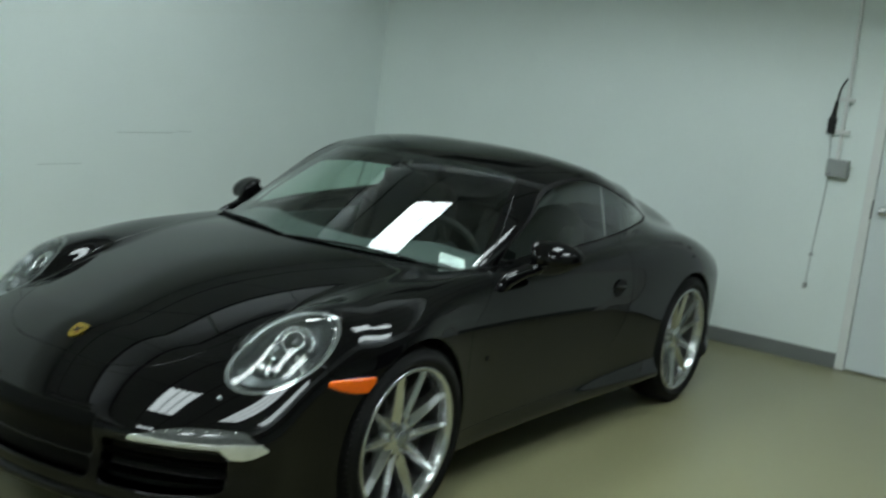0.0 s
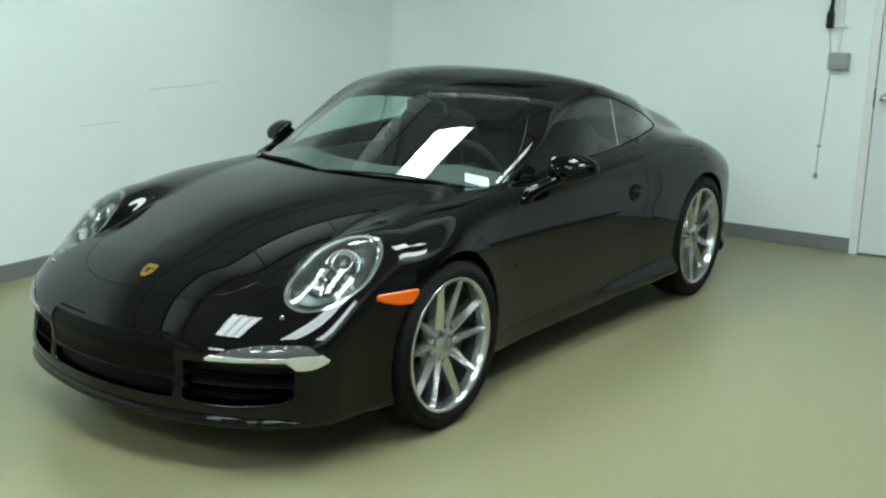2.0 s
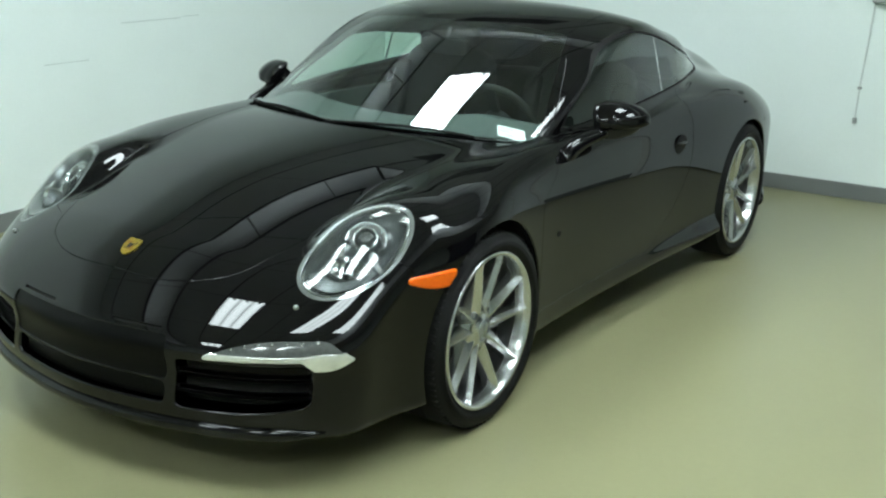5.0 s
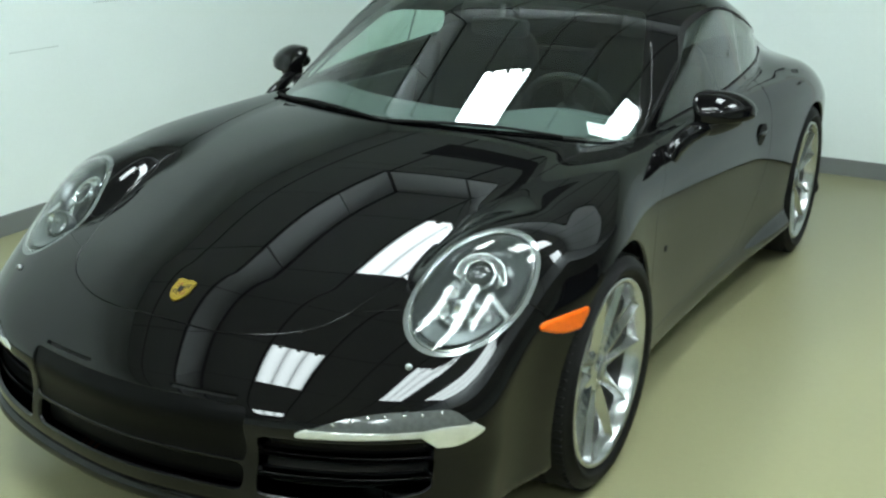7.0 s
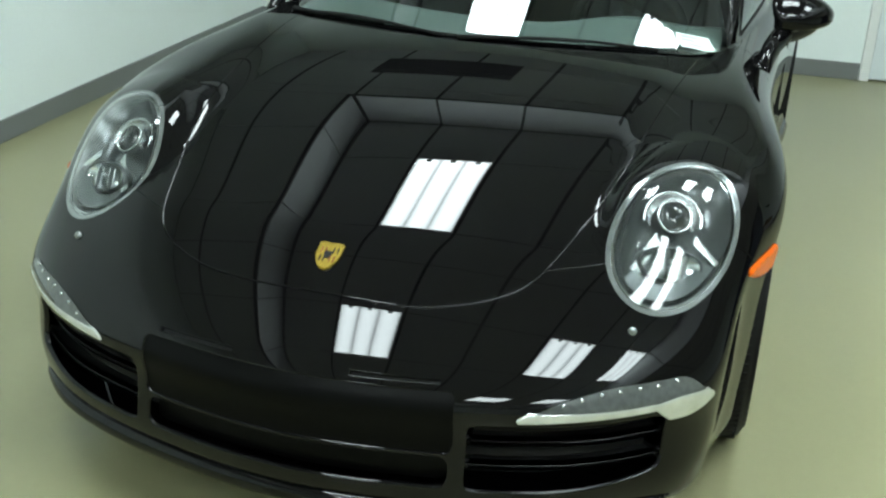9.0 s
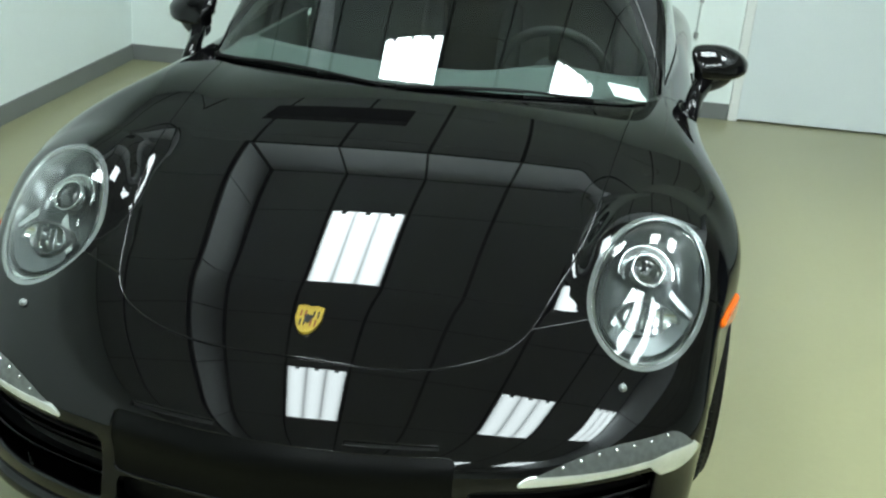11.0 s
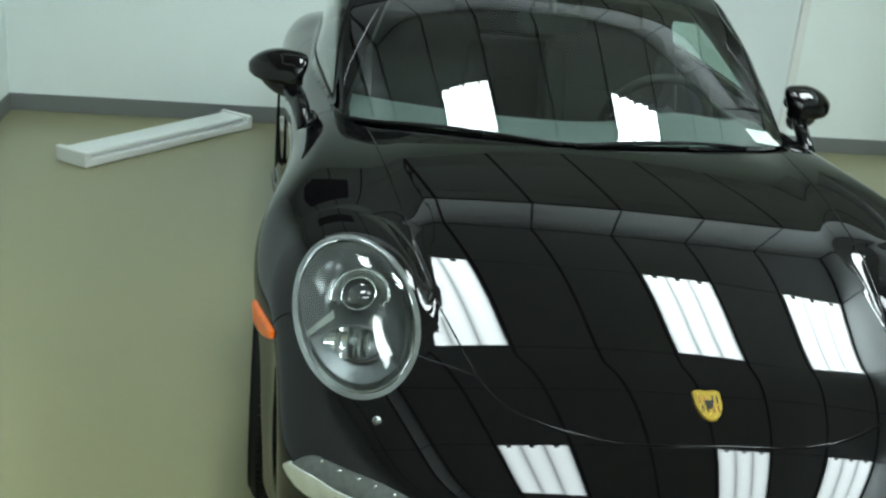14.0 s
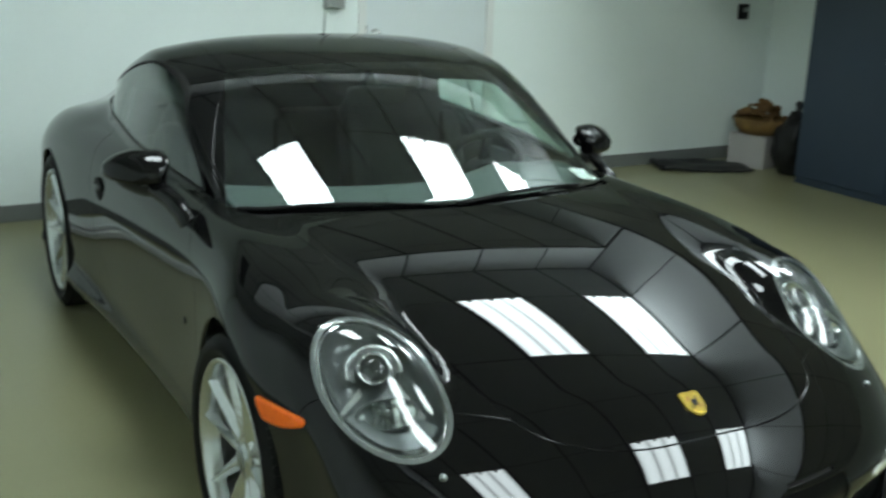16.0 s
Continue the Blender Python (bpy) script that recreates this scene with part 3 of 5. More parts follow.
def skin(step):
    """The surface of body_f by surface nets, drawn onto it by Newton's steps: points, normals, triangles."""
    ax = [np.arange(-3.56, 1.20, step), np.arange(-0.98 - step / 2, 0.98 + step, step), np.arange(0.06, 1.40, step)]
    g = body_f(*np.meshgrid(*ax, indexing="ij")) < 0
    n = [len(v) for v in ax]
    c = sum(g[i:n[0] - 1 + i, j:n[1] - 1 + j, k:n[2] - 1 + k].astype(int) for i in (0, 1) for j in (0, 1) for k in (0, 1))
    cells = (c > 0) & (c < 8)
    ids = -np.ones(cells.shape, int)
    ids[cells] = np.arange(cells.sum())
    v = np.stack([ax[i][idx] + step / 2 for i, idx in enumerate(np.nonzero(cells))], 1)
    quads = []
    for axis in range(3):
        sl = [slice(1, m - 1) for m in n]
        lo, hi = list(sl), list(sl)
        lo[axis], hi[axis] = slice(0, n[axis] - 1), slice(1, n[axis])
        s0, s1 = g[tuple(lo)], g[tuple(hi)]
        for flip, mask in ((False, s0 & ~s1), (True, ~s0 & s1)):
            p = np.stack(np.nonzero(mask), 1)
            for other in range(3):
                if other != axis:
                    p[:, other] += 1
            u, w = (axis + 1) % 3, (axis + 2) % 3
            q = []
            for du, dw in ((1, 1), (0, 1), (0, 0), (1, 0)):
                r = p.copy()
                r[:, u] -= du
                r[:, w] -= dw
                q.append(ids[r[:, 0], r[:, 1], r[:, 2]])
            q = np.stack(q, 1)
            quads.append(q[:, ::-1] if flip else q)
    quads = np.concatenate(quads)
    for _ in range(3):      # even the net out, then draw it onto the surface
        acc, cnt = np.zeros_like(v), np.zeros(len(v))
        for i in range(4):
            for j in ((i + 1) % 4, (i + 3) % 4):
                np.add.at(acc, quads[:, i], v[quads[:, j]])
                np.add.at(cnt, quads[:, i], 1)
        v = 0.4 * v + 0.6 * acc / np.maximum(cnt, 1)[:, None]
        v, nor = onto(v)
    tri = np.concatenate([quads[:, [0, 1, 2]], quads[:, [0, 2, 3]]])
    return v, nor, tri


def grad(v):
    e = 2e-4
    f0 = body_f(*v.T)
    g = np.stack([body_f(*(v + e * np.eye(3)[i]).T) - body_f(*(v - e * np.eye(3)[i]).T) for i in range(3)], 1) / (2 * e)
    return f0, g


def onto(v, rounds=4):
    for _ in range(rounds):
        f0, g = grad(v)
        g2 = np.maximum((g * g).sum(1), 0.05)
        v = v - np.clip(f0 / g2, -0.03, 0.03)[:, None] * g
    f0, g = grad(v)
    return v, g / np.linalg.norm(g, axis=1)[:, None]


def cut(s, field):
    """Cuts a surface along field = 0. Returns the part below nought and the part above it."""
    v, nor, tri = s
    if len(tri) == 0:
        return s, s
    d = field(*v.T)
    d = np.where(np.abs(d) < 1e-6, 1e-6, d)
    inside = (d < 0)[tri]
    cnt = inside.sum(1)
    parts = {True: [tri[cnt == 3]], False: [tri[cnt == 0]]}
    vs, ns, made = [], [], {}

    def mid(i, j):
        key = (i, j) if i < j else (j, i)
        if key not in made:
            t = d[i] / (d[i] - d[j])
            made[key] = len(v) + len(vs)
            vs.append(v[i] + t * (v[j] - v[i]))
            ns.append(nor[i] + t * (nor[j] - nor[i]))
        return made[key]
    extra = {True: [], False: []}
    for t in tri[(cnt == 1) | (cnt == 2)].tolist():
        lone = [i for i in range(3) if (d[t[i]] < 0) != (sum(d[t[j]] < 0 for j in range(3)) == 2)][0]
        a, b, c = t[lone], t[(lone + 1) % 3], t[(lone + 2) % 3]
        ab, ac = mid(a, b), mid(a, c)
        side = bool(d[a] < 0)
        extra[side].append((a, ab, ac))
        extra[not side] += [(ab, b, c), (ab, c, ac)]
    allv = np.concatenate([v, np.array(vs).reshape(-1, 3)])
    alln = np.concatenate([nor, np.array(ns).reshape(-1, 3)])
    res = []
    for key in (True, False):
        f = np.concatenate([parts[key][0], np.array(extra[key], int).reshape(-1, 3)])
        used, inv = np.unique(f, return_inverse=True)
        res.append((allv[used], alln[used], inv.reshape(-1, 3)))
    return res


def finer(s, field):
    """Halves the edges of a surface where field is below nought."""
    v, nor, tri = s
    e = np.sort(np.concatenate([tri[:, [0, 1]], tri[:, [1, 2]], tri[:, [2, 0]]]), 1)
    keys, inv = np.unique(e[:, 0] * len(v) + e[:, 1], return_inverse=True)
    i, j = keys // len(v), keys % len(v)
    mids = (v[i] + v[j]) / 2
    mark = field(*mids.T) < 0
    idx = np.full(len(keys), -1)
    idx[mark] = len(v) + np.arange(mark.sum())
    mv, mn = onto(mids[mark])
    em = idx[inv].reshape(3, -1).T
    hit = (em >= 0).any(1)
    out = []
    for t, m in zip(tri[hit].tolist(), em[hit].tolist()):
        n = sum(q >= 0 for q in m)
        while n < 3 and not (m[0] >= 0 and (n == 1 or m[1] >= 0)):
            t, m = t[1:] + t[:1], m[1:] + m[:1]
        (a, b, c), (ab, bc, ca) = t, m
        if n == 1:
            out += [(a, ab, c), (ab, b, c)]
        elif n == 2:
            out += [(ab, b, bc), (a, ab, bc), (a, bc, c)]
        else:
            out += [(a, ab, ca), (ab, b, bc), (ca, bc, c), (ab, bc, ca)]
    return np.concatenate([v, mv]), np.concatenate([nor, mn]), np.concatenate([tri[~hit], np.array(out, int).reshape(-1, 3)])


def rim(s, depth, lip=0.002):
    """Turns the open edges of a surface inwards, round a small lip."""
    v, nor, tri = s
    e = np.concatenate([tri[:, [0, 1]], tri[:, [1, 2]], tri[:, [2, 0]]])
    keys = {}
    for i, j in e.tolist():
        keys[(i, j)] = True
    edge = [(i, j) for i, j in keys if (j, i) not in keys]
    if not edge:
        return s
    lat = np.zeros_like(v)
    for i, j in edge:
        o = np.cross(v[j] - v[i], (nor[i] + nor[j]) / 2)
        lat[i] += o
        lat[j] += o
    b = sorted({i for ij in edge for i in ij})
    at = {i: k for k, i in enumerate(b)}
    l = lat[b] / np.maximum(np.linalg.norm(lat[b], axis=1), 1e-9)[:, None]
    nb = nor[b] / np.linalg.norm(nor[b], axis=1)[:, None]
    r1, r2 = v[b] + l * lip - nb * lip, v[b] + l * lip - nb * depth
    n1 = (l + nb) / np.linalg.norm(l + nb, axis=1)[:, None]
    k0, k1, k2 = len(v), len(v) + len(b), len(v) + 2 * len(b)
    tris = []
    for i, j in edge:
        p, q = at[i], at[j]
        tris += [(j, i, k0 + p), (j, k0 + p, k0 + q), (k0 + q, k0 + p, k1 + p), (k0 + q, k1 + p, k1 + q)]
    return np.concatenate([v, r1, r2]), np.concatenate([nor, n1, l]), np.concatenate([tri, np.array(tris)])


def sheet(name, s, material, parent, label="", push=0.0):
    """A cut surface as one mesh object that keeps the smooth normals."""
    v, nor, tri = s
    nor = nor / np.maximum(np.linalg.norm(nor, axis=1), 1e-9)[:, None]
    me = bpy.data.meshes.new(name)
    me.from_pydata((v + push * nor).tolist(), [], tri.tolist())
    me.polygons.foreach_set("use_smooth", [True] * len(tri))
    me.normals_split_custom_set_from_vertices(nor.tolist())
    me.materials.append(material)
    ob = new(name, me)
    ob.parent = parent
    if label:
        ob["label"] = label
    return ob


def both(field, sign=None):
    """A field on the car with y folded onto one side."""
    return lambda x, y, z: field(x, np.abs(y), z)


def m_(*fs):
    r = fs[0]
    for f in fs[1:]:
        r = np.maximum(r, f)
    return r


GAP = 0.0045
car = thing("sports_coupe", "glossy black two-door sports coupe parked on the floor", "car", (0, 0, 0))
SKIN = skin(0.015)

hoodside = spline((0.72, 0.638, 0.51, 0.33, 0.2, 0.0, -0.3, -0.5), (0.41, 0.444, 0.484, 0.530, 0.550, 0.572, 0.602, 0.622))
dlo_up = spline((-0.72, -0.80, -0.90, -1.0, -1.1, -1.25, -1.42, -1.6, -1.75, -1.9, -2.05, -2.18, -2.27, -2.33), (0.85, 0.925, 0.99, 1.052, 1.120, 1.178, 1.199, 1.178, 1.143, 1.098, 1.056, 1.024, 0.998, 0.972))
dlo_lo = spline((-0.72, -1.2, -1.5, -1.75, -2.0, -2.2, -2.33), (0.868, 0.903, 0.917, 0.933, 0.950, 0.958, 0.968))


def f_screen(x, a, z):
    side = a - (0.700 + 0.329 * (x + 0.639))
    return m_(smax(smax(x + 0.5 * a * a + 0.325, -1.11 - 0.3 * a * a - x, 0.02), side, 0.04), 0.81 - z)


def f_sidewin(x, a, z):
    return m_(smax(z - dlo_up(x), dlo_lo(x) - z, 0.02), 0.4 - a, -2.36 - x, x + 0.745)


def f_rearwin(x, a, z):
    return m_(smax(smax(x + 2.12, -2.80 - x, 0.05), a - (0.48 + 0.12 * (x + 2.12)), 0.08), 0.93 - z)


def f_arch(x, a, z):
    return m_(np.minimum(np.hypot(x + 0.008, z - 0.340) - 0.372, np.hypot(x + 2.45, z - 0.345) - 0.366), 0.45 - a)


def f_hood(x, a, z):
    edge = x - (0.816 - 0.14 * (a / 0.44) ** 3)
    return m_(smax(edge * 0.9, a - hoodside(x), 0.03), -0.295 - 0.5 * a * a - x, 0.48 - z)


def f_lamp(x, a, z):
    p = np.stack([x, a, z], -1) - HC
    u, v, n = p @ HU, p @ HV, p @ HN
    return m_((np.sqrt((u / RU) ** 2 + (v / RV) ** 2) - 1) * 0.16, -0.14 - n)


def f_bumper(x, a, z):
    return np.minimum(0.640 - 0.6 * (a - 0.444) - x, m_(z - 0.617, 0.15 - x))


DOOR_REAR = spline((0.30, 0.36, 0.5, 0.7, 0.9, 1.0), (-1.42, -1.50, -1.68, -1.765, -1.785, -1.79))


def f_door(x, a, z):
    return m_(smax(DOOR_REAR(z) - x, 0.275 - z, 0.03), x + 0.378 + 1.5 * smax(z - 0.685, 0 * z, 0.04), 0.5 - a)


def drl_k(a):
    return np.clip((a - 0.461) / 0.345, 0, 1)


def f_drl(x, a, z):
    low = 0.435 + 0.005 * np.clip((a - 0.461) / 0.15, 0, 1) - 0.030 * np.clip((a - 0.708) / 0.025, 0, 1) + 0.026 * np.clip((a - 0.755) / 0.051, 0, 1) ** 2
    up = 0.437 + 0.056 * np.sin(np.pi / 2 * np.clip((a - 0.461) / 0.20, 0, 1)) ** 0.8 - 0.056 * np.clip((a - 0.735) / 0.071, 0, 1) ** 2
    return m_(0.461 - a, a - 0.806, low - z, z - up, 0.45 - x)


def f_marker(x, a, z):
    k = np.clip((0.420 - x) / 0.167, 0, 1)
    tall = 0.033 * np.sin(np.pi / 2 * np.clip(k / 0.75, 0, 1)) ** 0.9
    top = 0.616 - 0.003 * k
    return m_((x - 0.420) * 0.3, 0.250 + 0.45 * np.clip(0.612 - z, 0, 1) - x, z - top, top - tall - z, 0.6 - a)


def f_intake(x, a, z):
    return m_(smax(smax(0.362 - a, a - 0.728, 0.02), smax(0.268 + 0.03 * np.clip((a - 0.5) / 0.23, 0, 1) ** 2 - z, z - 0.424, 0.025), 0.025), 0.4 - x)


def f_middle(x, a, z):
    return m_(smax(a - 0.335, smax(0.272 - z, z - 0.345, 0.02), 0.03), 0.5 - x)


def f_centre(x, a, z):
    return m_(smax(a - 0.340, smax(0.348 - z, z - 0.484, 0.012), 0.02), 0.5 - x)


def f_slot(x, a, z):
    return m_(np.abs(a - 0.215) - 0.090, np.abs(z - 0.497 + 0.004 * a) - 0.0045, 0.5 - x)


def sides(s):
    """A surface on both flanks, as its two halves: left, then right."""
    return cut(s, lambda x, y, z: -y)


def flip(bm):
    """Mirrors a bmesh to the other flank."""
    for v in bm.verts:
        v.co.y = -v.co.y
    bmesh.ops.reverse_faces(bm, faces=bm.faces[:])
    return bm


rest = SKIN
for reach in (0.014, 0.008, 0.005):     # closer net round the small openings
    rest = finer(rest, both(lambda x, a, z: np.minimum(np.minimum(np.abs(f_marker(x, a, z)), np.abs(f_drl(x, a, z))), np.abs(f_slot(x, a, z))) - reach))
win, rest = cut(rest, both(f_screen))
frit, win = cut(win, both(lambda x, a, z: -(f_screen(x, a, z) + 0.020)))
sheet("windscreen_border", frit, M_FRIT, car, "glossy black border of the windscreen")
screen = sheet("windscreen", win, M_GLASS, car, "tinted windscreen reflecting the ceiling lights")
screen.visible_shadow = False
win, rest = cut(rest, both(f_rearwin))
sheet("rear_window", win, M_GLASS, car).visible_shadow = False
win, rest = cut(rest, both(f_sidewin))
strip_, win = cut(win, both(lambda x, a, z: -(f_sidewin(x, a, z) + 0.009)))
for s in sides(strip_):
    sheet("window_seal", s, M_SEAL, car, "matt black seal round the side windows", 0.002)
pillar, win = cut(win, lambda x, y, z: np.abs(x + 1.622 + 0.04 * (z - 1.0)) - 0.008)
for s in sides(pillar):
    sheet("window_divider", s, M_DIVIDER, car, "narrow grey strip between the side windows")
for nm, fld in (("door_window", lambda x, y, z: -1.622 - x), ("quarter_window", lambda x, y, z: x + 1.622)):
    w, _ = cut(win, fld)
    for s in sides(w):
        sheet(nm, s, M_SGLASS, car).visible_shadow = False
_, rest = cut(rest, both(f_arch))
lampskin, rest = cut(rest, both(f_lamp))
marker, rest = cut(rest, both(f_marker))


def panel(name, surf, field, label=""):
    """A panel with its own edge; gives the panel, the strip of gap round it, and what is left."""
    p, out = cut(surf, lambda x, y, z: field(x, y, z) + GAP)
    strip, out = cut(out, field)
    return sheet(name, rim(p, 0.012), M_PAINT, car, label), strip, out


hood_ob, gap, rest = panel("hood", rest, both(f_hood), "long sloping black front lid")
sheet("hood_seal", gap, M_SEAL, hood_ob, push=-0.008)
scuttle, rest = cut(rest, both(lambda x, a, z: m_(np.abs(x + 0.5 * a * a + 0.312) - 0.030, a - 0.655, 0.81 - z)))
sc_b = bmesh.new()
sc_rows = []
for a in np.linspace(-0.655, 0.655, 65):
    ends, _ = onto(np.array([(-0.285 - 0.5 * a * a, a, 0.87), (-0.347 - 0.5 * a * a, a, 0.90)]), 8)
    front_, back_ = ends[0] - np.array((0, 0, 0.014)), ends[1] - np.array((0, 0, 0.003))
    sc_rows.append([sc_b.verts.new((front_ + (back_ - front_) * k + np.array((0, 0, 0.005 * k * (1 - k)))).tolist()) for k in np.linspace(0, 1, 6)])
for a_, b_ in zip(sc_rows, sc_rows[1:]):
    for k in range(5):
        sc_b.faces.new((a_[k], b_[k], b_[k + 1], a_[k + 1]))
bmesh.ops.recalc_face_normals(sc_b, faces=sc_b.faces[:])
part("scuttle", sc_b, M_PAINT, car, "glossy black scuttle below the windscreen", True)
bump_s, rest = cut(rest, both(f_bumper))
drl, bump_s = cut(bump_s, both(f_drl))
intake, bump_s = cut(bump_s, both(f_intake))
middle, bump_s = cut(bump_s, both(f_middle))
centre, bump_s = cut(bump_s, both(f_centre))
slot, bump_s = cut(bump_s, both(f_slot))
bumper, _, _ = panel("front_bumper", bump_s, both(lambda x, a, z: f_bumper(x, a, z)), "black front bumper with slatted air intakes")
for sgn in (1, -1):
    d_ob, gap, rest = panel("door", rest, lambda x, y, z: m_(f_door(x, np.abs(y), z), -sgn * y))
    sheet("door_seal", gap, M_SEAL, d_ob, push=-0.008)
    # handle: a grip over a shallow cup, at the height of the crease
    cup, _ = onto(np.array([(-1.640, 0.86, 0.702)]))
    hb = bmesh.new()
    bmesh.ops.create_icosphere(hb, subdivisions=4, radius=1)
    for v in hb.verts:
        q = v.co
        v.co = Vector((cup[0][0] + 0.070 * math.copysign(abs(q.x) ** 0.8, q.x), cup[0][1] + 0.013 * q.y - 0.004 * q.x * q.x, 0.710 + 0.011 * q.z + 0.004 * q.x))
    cb_ = bmesh.new()
    bmesh.ops.create_icosphere(cb_, subdivisions=3, radius=1, matrix=Matrix.Translation(cup[0].tolist()) @ Matrix.Diagonal((0.070, 0.004, 0.046, 1)))
    part("handle_cup", cb_ if sgn > 0 else flip(cb_), M_SEAL, d_ob, "dark cup behind the handle", True)
    part("handle", hb if sgn > 0 else flip(hb), M_PAINT, d_ob, "glossy black pull handle", True)
sheet("body_shell", rim(rest, 0.014), M_PAINT, car, "glossy black fenders, roof and haunches")

# small plugs in the fenders, behind the front wheels
for sgn in (1, -1):
    q_, n_ = onto(np.array([(-0.517, 0.845, 0.549)]))
    pc = cyl_bm(q_[0] - 0.004 * n_[0], q_[0] + 0.002 * n_[0], 0.011, seg=14)
    part("plug_cap", pc if sgn > 0 else flip(pc), M_SEAL, car, "small dark plug in the fender")

# side markers
for s in sides(marker):
    sheet("side_marker", rim(s, 0.018), M_AMBER, car, "orange side marker lamp", 0.010)

# day lamps in the bumper: a bright bar below a clear smoked cover
bar_s, cover_s = cut(drl, both(lambda x, a, z: z - (0.4490 + 0.006 * np.clip((drl_k(a) - 0.72) / 0.1, 0, 1))))
for sb_, sc_ in zip(sides(bar_s), sides(cover_s)):
    o = sheet("daytime_lamp", rim(sb_, 0.01), M_DRL, car, "clear white day lamp strip", 0.004)
    sheet("smoked_cover", sc_, M_SMOKE, o, "smoked clear lamp cover", 0.002)
    v, n, t = sc_
    for q in range(7):
        a0 = 0.535 + 0.033 * q
        sel = np.abs(np.abs(v[:, 1]) - a0) < 0.02
        if sel.any():
            p = v[sel].mean(0) + n[sel].mean(0) * 0.004
            dot = bmesh.new()
            bmesh.ops.create_icosphere(dot, subdivisions=2, radius=0.0036, matrix=Matrix.Translation(p.tolist()))
            part("light_dot", dot, M_REFL, o, smooth=True)

sheet("centre_panel", rim(centre, 0.02), M_SATIN, bumper, "satin black panel between the air intakes", -0.006)

for half in sides(slot):
    sheet("slot", half, M_DUCT, bumper, "narrow dark slot above the centre panel", -0.012)

# intakes: dark ducts set back behind the opening, with slats across
for s, y0, y1, z0, z1, nsl in ((intake, 0.362, 0.728, 0.272, 0.424, 2), (middle, -0.335, 0.335, 0.272, 0.345, 0)):
    for half in (sides(s) if nsl else (s,)):
        duct = sheet("air_intake", half, M_DUCT if nsl else M_SATIN, car, "deep black air intake", -0.07 if nsl else -0.035)
        for k in range(nsl):
            zz = z0 + (z1 - z0) * (0.36 + 0.32 * k)
            sl, _ = cut(half, lambda x, y, z: np.abs(z - zz) - 0.011)
            sheet("slat", rim(sl, 0.05), M_SLAT, duct, "", -0.018)

# rounded lip below the intakes
lip_b = bmesh.new()
lr_ = []
for a in np.linspace(-0.76, 0.76, 61):
    q_, n_ = onto(np.array([(float(nose_y(a)), a, 0.205)]), 8)
    p_ = q_[0]
    fwd_ = np.array((n_[0][0], n_[0][1], 0.0))
    fwd_ = fwd_ / np.linalg.norm(fwd_)
    thin = 1 - 0.75 * max(0.0, (abs(a) - 0.62) / 0.14) ** 2
    lr_.append([lip_b.verts.new((p_ + fwd_ * (0.001 + 0.018 * thin * math.cos(w)) + np.array((0, 0, 0.022 * thin * math.sin(w)))).tolist()) for w in np.arange(14) * math.pi / 7])
for a_, b_ in zip(lr_, lr_[1:]):
    for q in range(14):
        lip_b.faces.new((a_[q], a_[(q + 1) % 14], b_[(q + 1) % 14], b_[q]))
lip_b.faces.new(lr_[0][::-1])
lip_b.faces.new(lr_[-1])
bmesh.ops.recalc_face_normals(lip_b, faces=lip_b.faces[:])
part("front_lip", lip_b, M_PAINT, bumper, "rounded glossy black lower lip", True)

